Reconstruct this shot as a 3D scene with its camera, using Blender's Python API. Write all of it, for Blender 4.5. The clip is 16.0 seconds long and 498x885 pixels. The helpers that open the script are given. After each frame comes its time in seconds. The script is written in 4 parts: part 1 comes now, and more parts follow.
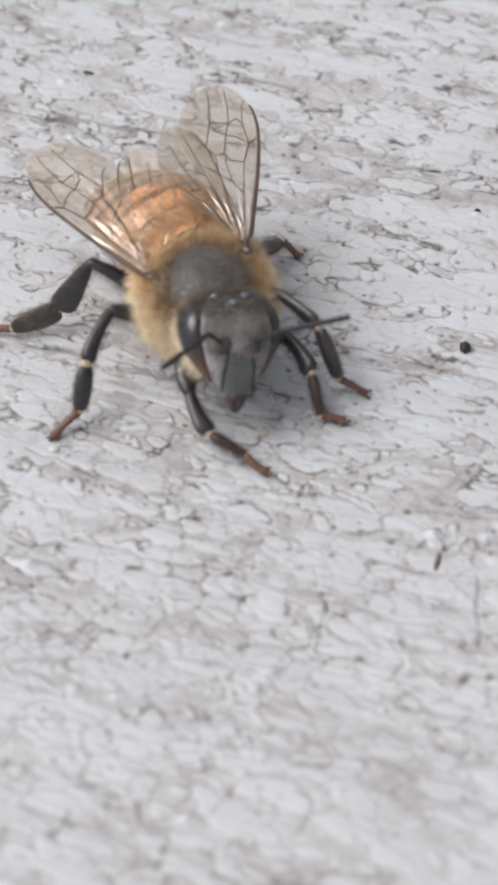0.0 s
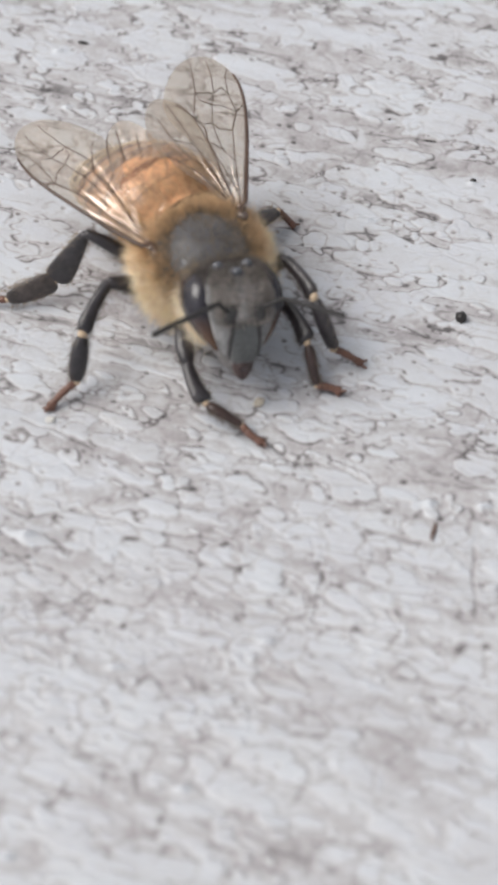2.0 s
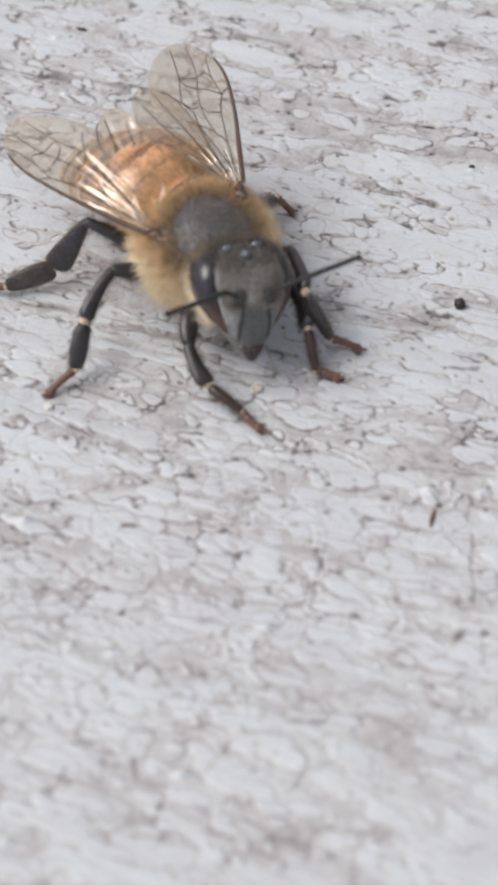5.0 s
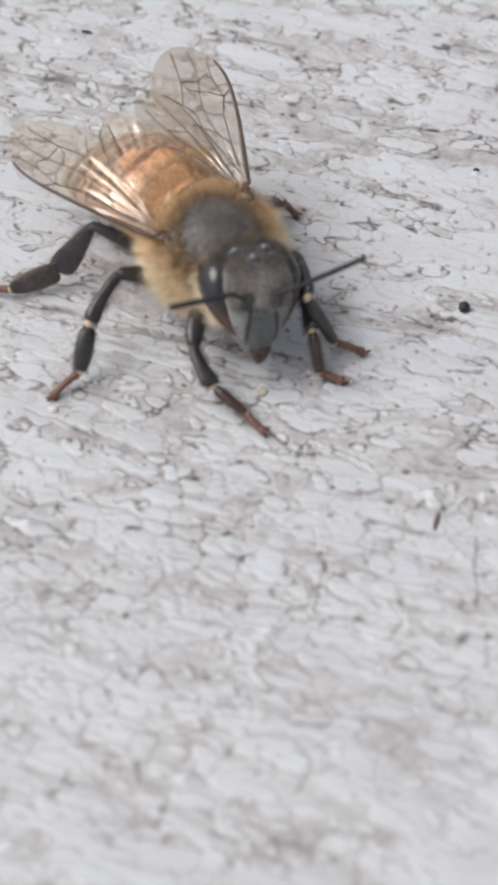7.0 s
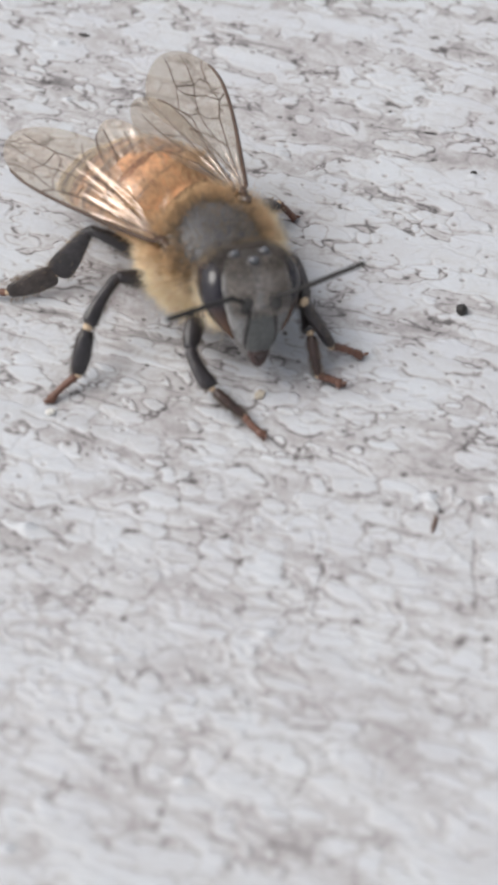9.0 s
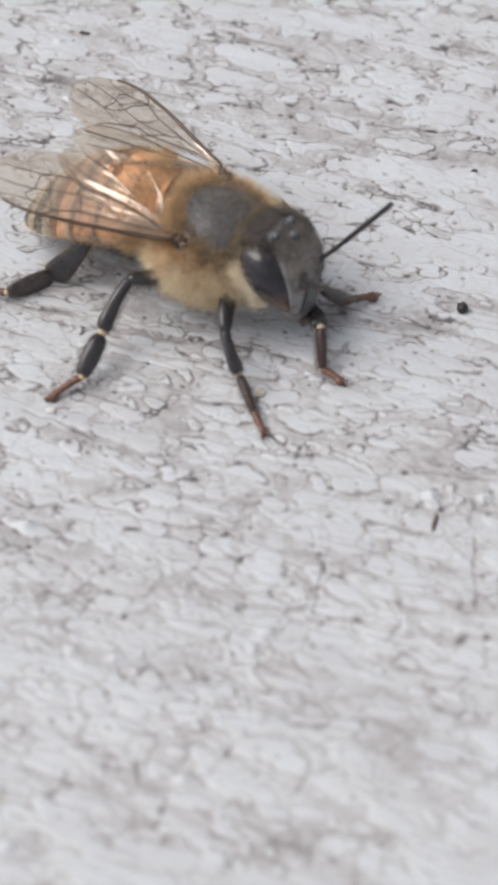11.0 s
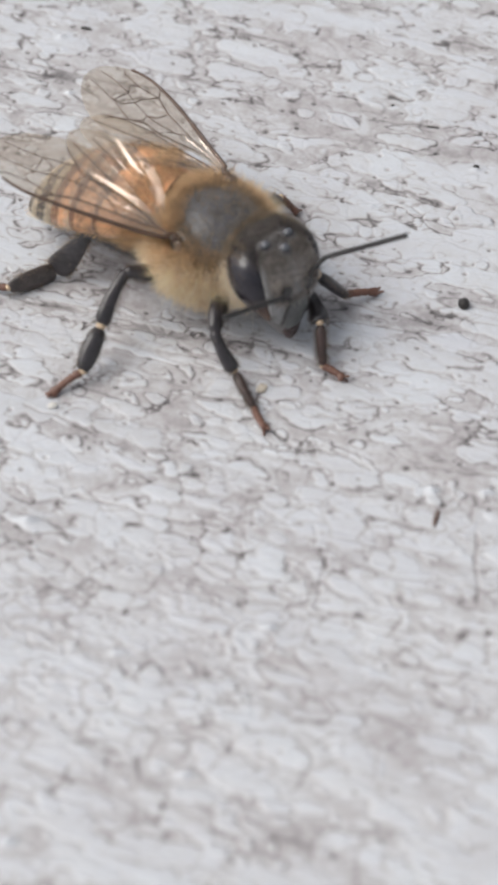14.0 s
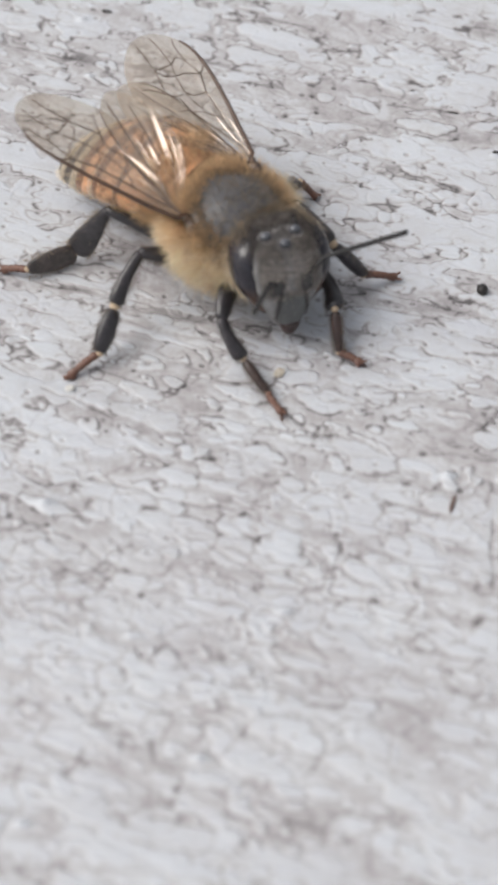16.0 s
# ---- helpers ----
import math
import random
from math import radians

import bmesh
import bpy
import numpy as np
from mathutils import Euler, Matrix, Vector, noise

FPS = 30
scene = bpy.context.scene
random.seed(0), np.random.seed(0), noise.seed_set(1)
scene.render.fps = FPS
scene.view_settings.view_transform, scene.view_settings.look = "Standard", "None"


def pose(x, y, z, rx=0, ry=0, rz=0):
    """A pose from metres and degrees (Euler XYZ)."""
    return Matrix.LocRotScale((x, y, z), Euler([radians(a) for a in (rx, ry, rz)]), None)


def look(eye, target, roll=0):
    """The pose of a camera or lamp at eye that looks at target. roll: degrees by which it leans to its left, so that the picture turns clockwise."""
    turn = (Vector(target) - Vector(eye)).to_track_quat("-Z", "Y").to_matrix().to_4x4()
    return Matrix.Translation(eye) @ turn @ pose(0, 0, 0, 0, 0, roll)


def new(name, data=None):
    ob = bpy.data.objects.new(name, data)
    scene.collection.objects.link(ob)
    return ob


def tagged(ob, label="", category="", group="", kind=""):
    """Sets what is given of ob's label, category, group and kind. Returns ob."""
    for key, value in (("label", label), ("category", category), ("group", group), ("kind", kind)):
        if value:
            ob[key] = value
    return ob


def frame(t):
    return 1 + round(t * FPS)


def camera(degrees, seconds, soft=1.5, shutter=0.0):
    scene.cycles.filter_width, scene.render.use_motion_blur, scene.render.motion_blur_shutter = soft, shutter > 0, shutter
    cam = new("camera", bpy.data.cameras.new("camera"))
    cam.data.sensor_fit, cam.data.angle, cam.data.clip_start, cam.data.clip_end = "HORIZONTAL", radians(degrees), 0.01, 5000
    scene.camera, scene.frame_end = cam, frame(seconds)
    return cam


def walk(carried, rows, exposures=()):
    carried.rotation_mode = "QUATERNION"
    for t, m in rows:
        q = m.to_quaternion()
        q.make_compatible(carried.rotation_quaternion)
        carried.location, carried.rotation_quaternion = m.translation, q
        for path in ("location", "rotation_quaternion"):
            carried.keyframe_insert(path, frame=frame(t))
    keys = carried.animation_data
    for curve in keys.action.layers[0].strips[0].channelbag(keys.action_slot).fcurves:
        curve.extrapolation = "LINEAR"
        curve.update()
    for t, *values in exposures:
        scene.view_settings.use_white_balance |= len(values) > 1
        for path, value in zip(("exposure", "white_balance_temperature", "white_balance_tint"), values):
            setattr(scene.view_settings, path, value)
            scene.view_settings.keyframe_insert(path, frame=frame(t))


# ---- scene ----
# The eye stays in one place, 91 mm from the board; the held camera sways by small turns.
MM = 0.001
TILT = radians(50.0)
EYE = Vector((0.0, -58.49, 69.71)) * MM
cam = camera(11.0, 16.0, soft=3.7)
cam.data.dof.use_dof = True
cam.data.dof.focus_distance = 0.0965
cam.data.dof.aperture_fstop = 106.0

# seconds, sideways and upward sway of the view in hundredths of a degree
SWAY = [(0, 0, 0), (0.5, 0, -20), (1, -1, -37), (1.5, -5, -48), (2, -7, -52.5), (2.5, -7, -58), (3, -11, -66), (3.5, -14, -70),
        (4, -13, -73), (4.6, -11, -75), (5.6, -6, -77), (6.5, -3, -76), (7, -2, -71), (7.5, 3, -69), (8, -1, -68.5), (8.5, -3, -67),
        (9, -6, -66), (9.8, -6, -67), (10.7, -5, -69), (11.5, -5, -70), (12, -6, -74), (12.5, -8, -73), (13, -8.5, -71.3),
        (13.5, -4, -71.5), (14, -2.5, -77), (14.5, 0, -80), (15, 10, -86), (15.5, 26, -96), (16, 27.5, -105)]


def aim(dx, dy):
    """The camera's pose with the view swayed by dx, dy, in units of 1 / 4580 radian."""
    ahead = Vector((0, math.cos(TILT), -math.sin(TILT)))
    up = Vector((0, math.sin(TILT), math.cos(TILT)))
    return look(EYE, EYE + 0.091 * (ahead - Vector((1, 0, 0)) * (dx / 4580) + up * (dy / 4580)))


walk(cam, [(t, aim(dx, dy)) for t, dx, dy in SWAY], exposures=[(0, 0.24, 6500, 9.5), (16, 0.24, 6500, 9.5)])

# ---- light: a bright hazy sky, the sun veiled, high over the left ----
SUN_TURN, SUN_HEIGHT = radians(181.0), radians(56.0)
world = bpy.data.worlds.new("sky")
scene.world = world
world.use_nodes = True
wn = world.node_tree
sky = wn.nodes.new("ShaderNodeTexSky")
sky.sky_type = "NISHITA"
sky.sun_disc = False
sky.sun_elevation = SUN_HEIGHT
sky.sun_rotation = radians(90) - SUN_TURN
sky.air_density, sky.dust_density, sky.ozone_density = 1.0, 4.0, 1.0
veil = wn.nodes.new("ShaderNodeHueSaturation")     # thin cloud takes most of the blue
veil.inputs["Saturation"].default_value = 0.27
wn.links.new(sky.outputs[0], veil.inputs["Color"])
wn.links.new(veil.outputs[0], wn.nodes["Background"].inputs[0])
wn.nodes["Background"].inputs[1].default_value = 0.131
sun = new("sun", bpy.data.lights.new("sun", "SUN"))
sun.data.energy, sun.data.angle, sun.data.color = 1.46, radians(42), (1.0, 0.96, 0.905)
sun_way = Vector((math.cos(SUN_TURN) * math.cos(SUN_HEIGHT), math.sin(SUN_TURN) * math.cos(SUN_HEIGHT), math.sin(SUN_HEIGHT)))
sun.matrix_world = look(sun_way, (0, 0, 0))


# ---- materials ----
def material(name, base, rough=0.5, metal=0.0, vary=0.25, scale=1500.0, bump=0.0, bump_scale=6000.0, coat=0.0, coat_rough=0.25, spec=0.5, sheen=0.0):
    """A surface with two scales of colour change and fine relief, in real-world size."""
    m = bpy.data.materials.new(name)
    m.use_nodes = True
    nt = m.node_tree
    b = nt.nodes["Principled BSDF"]
    co = nt.nodes.new("ShaderNodeTexCoord")
    n1, n2 = nt.nodes.new("ShaderNodeTexNoise"), nt.nodes.new("ShaderNodeTexNoise")
    for n, s in ((n1, scale), (n2, scale * 5)):
        n.inputs["Scale"].default_value, n.inputs["Detail"].default_value = s, 4
        nt.links.new(co.outputs["Object"], n.inputs["Vector"])
    mix = nt.nodes.new("ShaderNodeMath")
    mix.operation = "ADD"
    nt.links.new(n1.outputs["Fac"], mix.inputs[0])
    nt.links.new(n2.outputs["Fac"], mix.inputs[1])
    ramp = nt.nodes.new("ShaderNodeMapRange")
    ramp.inputs["From Min"].default_value, ramp.inputs["From Max"].default_value = 0.7, 1.3
    nt.links.new(mix.outputs[0], ramp.inputs["Value"])
    col = nt.nodes.new("ShaderNodeMix")
    col.data_type = "RGBA"
    col.inputs["A"].default_value = (*[c * (1 - vary) for c in base], 1)
    col.inputs["B"].default_value = (*[min(1, c * (1 + vary)) for c in base], 1)
    nt.links.new(ramp.outputs[0], col.inputs["Factor"])
    nt.links.new(col.outputs["Result"], b.inputs["Base Color"])
    b.inputs["Roughness"].default_value, b.inputs["Metallic"].default_value = rough, metal
    b.inputs["Specular IOR Level"].default_value = spec
    b.inputs["Coat Weight"].default_value = coat
    b.inputs["Coat Roughness"].default_value = coat_rough
    b.inputs["Sheen Weight"].default_value = sheen
    if bump:
        n3, bp = nt.nodes.new("ShaderNodeTexNoise"), nt.nodes.new("ShaderNodeBump")
        n3.inputs["Scale"].default_value, n3.inputs["Detail"].default_value = bump_scale, 3
        nt.links.new(co.outputs["Object"], n3.inputs["Vector"])
        bp.inputs["Strength"].default_value, bp.inputs["Distance"].default_value = bump, 0.00004
        nt.links.new(n3.outputs["Fac"], bp.inputs["Height"])
        nt.links.new(bp.outputs[0], b.inputs["Normal"])
    return m


def paint_material():
    """Old light grey paint: clean on the raised blisters, earthy grey where it has worn, in the cracks and where edge
    shade is painted in.
    """
    m = bpy.data.materials.new("weathered_paint")
    m.use_nodes = True
    nt = m.node_tree
    b = nt.nodes["Principled BSDF"]
    at = nt.nodes.new("ShaderNodeAttribute")
    at.attribute_name = "worn"
    co = nt.nodes.new("ShaderNodeTexCoord")
    fine, broad = nt.nodes.new("ShaderNodeTexNoise"), nt.nodes.new("ShaderNodeTexNoise")
    fine.inputs["Scale"].default_value, fine.inputs["Detail"].default_value = 5200, 5
    broad.inputs["Scale"].default_value, broad.inputs["Detail"].default_value = 260, 4
    for n in (fine, broad):
        nt.links.new(co.outputs["Object"], n.inputs["Vector"])
    sh = nt.nodes.new("ShaderNodeMath")
    sh.operation = "MULTIPLY_ADD"
    sh.inputs[1].default_value, sh.inputs[2].default_value = 0.34, -0.17
    nt.links.new(fine.outputs["Fac"], sh.inputs[0])
    add = nt.nodes.new("ShaderNodeMath")
    add.operation = "ADD"
    nt.links.new(at.outputs["Fac"], add.inputs[0])
    nt.links.new(sh.outputs[0], add.inputs[1])
    ramp = nt.nodes.new("ShaderNodeValToRGB")
    e = ramp.color_ramp.elements
    e[0].position, e[0].color = 0.10, (0.497, 0.517, 0.548, 1)
    e[1].position, e[1].color = 1.0, (0.100, 0.093, 0.095, 1)
    for p, c in ((0.32, (0.46, 0.467, 0.482)), (0.52, (0.368, 0.353, 0.357)), (0.75, (0.240, 0.230, 0.233))):
        k = e.new(p)
        k.color = (*c, 1)
    nt.links.new(add.outputs[0], ramp.inputs["Fac"])
    tone = nt.nodes.new("ShaderNodeMix")
    tone.data_type, tone.blend_type = "RGBA", "MULTIPLY"
    tone.inputs["Factor"].default_value = 1.0
    br = nt.nodes.new("ShaderNodeValToRGB")
    br.color_ramp.elements[0].position, br.color_ramp.elements[0].color = 0.3, (0.93, 0.915, 0.92, 1)
    br.color_ramp.elements[1].position, br.color_ramp.elements[1].color = 0.65, (1.0, 1.0, 1.0, 1)
    nt.links.new(broad.outputs["Fac"], br.inputs["Fac"])
    nt.links.new(ramp.outputs["Color"], tone.inputs["A"])
    nt.links.new(br.outputs["Color"], tone.inputs["B"])
    nt.links.new(tone.outputs["Result"], b.inputs["Base Color"])
    ro = nt.nodes.new("ShaderNodeMapRange")
    ro.inputs["To Min"].default_value, ro.inputs["To Max"].default_value = 0.28, 0.75
    nt.links.new(add.outputs[0], ro.inputs["Value"])
    nt.links.new(ro.outputs[0], b.inputs["Roughness"])
    bp = nt.nodes.new("ShaderNodeBump")
    bp.inputs["Strength"].default_value, bp.inputs["Distance"].default_value = 0.5, 0.00003
    nt.links.new(fine.outputs["Fac"], bp.inputs["Height"])
    nt.links.new(bp.outputs[0], b.inputs["Normal"])
    return m


def wing_material():
    """Clear, faintly smoky film that shines."""
    m = bpy.data.materials.new("wing_film")
    m.use_nodes = True
    nt = m.node_tree
    nt.nodes.remove(nt.nodes["Principled BSDF"])
    out = nt.nodes["Material Output"]
    clear, gloss, haze = (nt.nodes.new("ShaderNodeBsdf" + k) for k in ("Transparent", "Glossy", "Translucent"))
    clear.inputs["Color"].default_value = (0.942, 0.920, 0.882, 1)
    gloss.inputs["Roughness"].default_value, gloss.inputs["Color"].default_value = 0.15, (0.95, 0.82, 0.75, 1)
    haze.inputs["Color"].default_value = (0.62, 0.55, 0.45, 1)
    dust = nt.nodes.new("ShaderNodeBsdfDiffuse")
    dust.inputs["Color"].default_value = (0.60, 0.54, 0.45, 1)
    both = nt.nodes.new("ShaderNodeMixShader")
    nt.links.new(haze.outputs[0], both.inputs[1])
    nt.links.new(dust.outputs[0], both.inputs[2])
    co, n, bp = nt.nodes.new("ShaderNodeTexCoord"), nt.nodes.new("ShaderNodeTexNoise"), nt.nodes.new("ShaderNodeBump")
    n.inputs["Scale"].default_value = 900
    nt.links.new(co.outputs["Object"], n.inputs["Vector"])
    nt.links.new(n.outputs["Fac"], bp.inputs["Height"])
    bp.inputs["Strength"].default_value, bp.inputs["Distance"].default_value = 0.22, 0.0003
    nt.links.new(bp.outputs[0], gloss.inputs["Normal"])
    m1, m2, fr = nt.nodes.new("ShaderNodeMixShader"), nt.nodes.new("ShaderNodeMixShader"), nt.nodes.new("ShaderNodeLayerWeight")
    fr.inputs["Blend"].default_value = 0.5
    share = nt.nodes.new("ShaderNodeMath")     # a thin film: little gloss seen flat on, more at a slant
    share.operation = "MULTIPLY_ADD"
    share.inputs[1].default_value, share.inputs[2].default_value = 0.26, 0.10
    cube = nt.nodes.new("ShaderNodeMath")
    cube.operation = "POWER"
    cube.inputs[1].default_value = 3.0
    nt.links.new(fr.outputs["Facing"], cube.inputs[0])
    nt.links.new(cube.outputs[0], share.inputs[0])
    nt.links.new(bp.outputs[0], fr.inputs["Normal"])
    m1.inputs[0].default_value = 0.11
    nt.links.new(clear.outputs[0], m1.inputs[1])
    nt.links.new(both.outputs[0], m1.inputs[2])
    nt.links.new(share.outputs[0], m2.inputs[0])
    nt.links.new(m1.outputs[0], m2.inputs[1])
    nt.links.new(gloss.outputs[0], m2.inputs[2])
    nt.links.new(m2.outputs[0], out.inputs["Surface"])
    return m


def eye_material():
    """Blue-black facets, brown towards the lower end of the eye, under a glossy lens."""
    m = material("dark_eye", (0.020, 0.018, 0.024), 0.15, vary=0.3, spec=0.5, bump=0.12, bump_scale=16000)
    nt = m.node_tree
    b, col = nt.nodes["Principled BSDF"], next(n for n in nt.nodes if n.type == "MIX")
    co, sep, ramp, mix = (nt.nodes.new("ShaderNode" + k) for k in ("TexCoord", "SeparateXYZ", "MapRange", "Mix"))
    nt.links.new(co.outputs["Object"], sep.inputs[0])
    nt.links.new(sep.outputs["Z"], ramp.inputs["Value"])
    ramp.inputs["From Min"].default_value, ramp.inputs["From Max"].default_value = 0.0, -1.0 * MM
    mix.data_type = "RGBA"
    nt.links.new(ramp.outputs[0], mix.inputs["Factor"])
    nt.links.new(col.outputs["Result"], mix.inputs["A"])
    mix.inputs["B"].default_value = (0.105, 0.056, 0.034, 1)
    nt.links.new(mix.outputs["Result"], b.inputs["Base Color"])
    return m


PAINT = paint_material()
WING = wing_material()
VEIN = material("wing_vein", (0.065, 0.034, 0.021), 0.35)
SHELL = material("black_shell", (0.045, 0.042, 0.041), 0.42, bump=0.4, vary=0.4)
TEGULA = material("brown_scale", (0.06, 0.038, 0.03), 0.36, vary=0.4, bump=0.3, spec=0.7)
LEG = material("black_leg", (0.028, 0.024, 0.027), 0.36, bump=0.9, bump_scale=5000, vary=0.6, scale=900, spec=0.65)
CLAW = material("reddish_brown_foot", (0.135, 0.064, 0.044), 0.4, bump=0.3)
HEEL = material("dark_brown_heel", (0.048, 0.028, 0.024), 0.30, bump=0.8, bump_scale=9000, vary=0.5)
SMOKE = material("smoky_heel", (0.062, 0.049, 0.045), 0.28, vary=0.6, scale=900, bump=0.5, spec=0.6)
JOINT = material("pale_joint", (0.46, 0.35, 0.24), 0.5)
EYE_SKIN = eye_material()
FACE = material("grey_face", (0.165, 0.155, 0.153), 0.5, bump=1.0, bump_scale=4500, vary=0.6, scale=1300)
AMBER = material("amber_shell", (0.55, 0.285, 0.145), 0.30, vary=0.55, scale=900, bump=0.5, coat=0.6)
BAND = material("brown_band", (0.19, 0.085, 0.042), 0.30, vary=0.6, bump=0.5, coat=0.6)
TAIL = material("dark_tail_shell", (0.06, 0.045, 0.035), 0.4, vary=0.3, bump=0.25)
GOLD = material("golden_hair", (0.96, 0.635, 0.375), 0.6, vary=0.35, scale=2500)
TAWNY = material("tawny_hair", (0.58, 0.405, 0.23), 0.6, vary=0.35, scale=2500)
PALE = material("pale_hair", (1.0, 0.735, 0.56), 0.6, vary=0.3, scale=2500)
# paler than a bee's skin: holds the light scattered between the hairs
FUR_SCATTER = material("fur_scatter_skin", (0.58, 0.43, 0.29), 0.6, vary=0.35)
NOTUM = material("slate_shell", (0.085, 0.084, 0.090), 0.40, vary=0.35, bump=0.8)
JAW = material("reddish_jaw", (0.055, 0.035, 0.033), 0.42, bump=0.5, vary=0.5)
CHEEK = material("ash_cheek", (0.20, 0.197, 0.197), 0.55, vary=0.45, bump=0.5)
FRINGE = material("brown_fringe", (0.13, 0.10, 0.078), 0.5)
SHIELD = material("grey_shield", (0.098, 0.101, 0.100), 0.38, vary=0.3, bump=0.5)
GREY_HAIR = material("grey_hair", (0.25, 0.24, 0.24), 0.55, vary=0.4, scale=2500)
FEELER = material("black_feeler", (0.030, 0.028, 0.028), 0.6, spec=0.3)
SIENNA_HAIR = material("brown_tawny_hair", (0.58, 0.385, 0.215), 0.6, vary=0.4, scale=2500)
UMBER_HAIR = material("umber_hair", (0.24, 0.18, 0.12), 0.6, vary=0.4, scale=2500)
CRUMB = material("pale_crumb", (0.60, 0.585, 0.55), 0.6, vary=0.25, bump=0.6)
TAN = material("tan_crumb", (0.46, 0.41, 0.34), 0.7, vary=0.3, bump=0.6)
GRIT = material("dark_grit", (0.018, 0.015, 0.014), 0.45, bump=0.6)
RUST = material("rusty_speck", (0.13, 0.088, 0.075), 0.75, vary=0.4)


# ---- helpers ----
def part(name, bm, mats, parent, label=""):
    """Links a bmesh, built in millimetres, as one mesh object under a thing or a part."""
    me = bpy.data.meshes.new(name)
    bmesh.ops.scale(bm, vec=(MM, MM, MM), verts=bm.verts)
    bmesh.ops.recalc_face_normals(bm, faces=bm.faces)
    bm.to_mesh(me)
    bm.free()
    for m in mats if isinstance(mats, (list, tuple)) else [mats]:
        me.materials.append(m)
    for p in me.polygons:
        p.use_smooth = True
    ob = new(name, me)
    ob.parent = parent
    if label:
        ob["label"] = label
    return ob


def loft(bm, rings, mat=0, cap=True):
    """Skins a row of rings, each a list of points of equal count."""
    made = [[bm.verts.new(p) for p in r] for r in rings]
    n = len(rings[0])
    for a, b in zip(made, made[1:]):
        for i in range(n):
            f = bm.faces.new((a[i], a[(i + 1) % n], b[(i + 1) % n], b[i]))
            f.material_index = mat
    if cap:
        for r in (made[0], made[-1]):
            f = bm.faces.new(r)
            f.material_index = mat
    return made


def ellipsoid(bm, centre, radii, turn=None, seg=32, rings=20, mat=0):
    made = bmesh.ops.create_uvsphere(bm, u_segments=seg, v_segments=rings, radius=1)["verts"]
    m = Matrix.Translation(centre) @ (turn or Matrix()) @ Matrix.Diagonal((*radii, 1))
    bmesh.ops.transform(bm, matrix=m, verts=made)
    for v in made:
        for f in v.link_faces:
            f.material_index = mat
    return made


def tube(bm, points, radii, seg=6, mat=0, flat=1.0):
    """A tube through points in the wing's plane."""
    rings = []
    for i, p in enumerate(points):
        a, b = points[max(0, i - 1)], points[min(len(points) - 1, i + 1)]
        way = (b - a).normalized()
        side = way.cross(Vector((0, 0, 1)))
        side = side.normalized() if side.length > 1e-6 else Vector((1, 0, 0))
        up = side.cross(way)
        r = radii[i] if isinstance(radii, (list, tuple)) else radii
        rings.append([p + (side * math.cos(k * math.tau / seg) + up * flat * math.sin(k * math.tau / seg)) * r for k in range(seg)])
    loft(bm, rings, mat)


def limb(bm, length, profile, seg=14, mat=0, bend=0.0):
    """A leg piece along +Z. profile: (share of the length, half width in X, half width in Y)."""
    rings = []
    for f, rx, ry in profile:
        off = bend * math.sin(math.pi * f)
        rings.append([Vector((off + rx * math.cos(k * math.tau / seg), ry * math.sin(k * math.tau / seg), f * length)) for k in range(seg)])
    loft(bm, rings, mat)


def hairs(bm, roots, length, thick=0.022, lean=0.35, rng=None, mat=0, droop=(0, 0, 0)):
    """Fine curved hairs. roots: (place, normal, share of the length)."""
    for p, n, share in roots:
        n = Vector(n).normalized()
        way = (n + lean * Vector((rng.gauss(0, 1), rng.gauss(0, 1), rng.gauss(0, 1))) * 0.6 + Vector(droop)).normalized()
        side = way.orthogonal().normalized()
        other = way.cross(side)
        ln = length * share * rng.uniform(0.7, 1.2)
        curl = Vector((rng.gauss(0, 1), rng.gauss(0, 1), rng.gauss(0, 1))) * 0.10 * ln
        th = thick * rng.uniform(0.7, 1.2)
        spin = [(math.cos(k * math.tau / 3), math.sin(k * math.tau / 3)) for k in range(3)]
        low = [bm.verts.new(p + (side * c + other * s) * th) for c, s in spin]
        midp = p + way * ln * 0.55 + curl * 0.4
        mid = [bm.verts.new(midp + (side * c + other * s) * th * 0.7) for c, s in spin]
        tip = bm.verts.new(p + way * ln + curl)
        for k in range(3):
            j = (k + 1) % 3
            bm.faces.new((low[k], low[j], mid[j], mid[k])).material_index = mat
            bm.faces.new((mid[k], mid[j], tip)).material_index = mat


def bone(a, b, normal):
    """The pose of a leg piece from a to b, its flat side across the normal."""
    z = (b - a).normalized()
    y = (normal - z * normal.dot(z)).normalized()
    x = y.cross(z)
    m = Matrix((x, y, z)).transposed().to_4x4()
    m.translation = a
    return m
# ---- the board ----
GRAIN = radians(-19.0)     # the grain runs along x, falling a little to the right


LATTICES = {}


def lattice(seed, n=256):
    if seed not in LATTICES:
        LATTICES[seed] = np.random.RandomState(seed).rand(n, n)
    return LATTICES[seed]


def value_noise(u, v, size, seed):
    """Smooth noise from 0 to 1; size: its grain in millimetres along and across."""
    g = lattice(seed)
    a, b = u / size[0] + 61.3, v / size[1] + 47.9
    i, j = np.floor(a).astype(int), np.floor(b).astype(int)
    f, h = a - i, b - j
    f, h = f * f * f * (f * (6 * f - 15) + 10), h * h * h * (h * (6 * h - 15) + 10)
    i0, i1, j0, j1 = i % 256, (i + 1) % 256, j % 256, (j + 1) % 256
    return (g[i0, j0] * (1 - f) + g[i1, j0] * f) * (1 - h) + (g[i0, j1] * (1 - f) + g[i1, j1] * f) * h


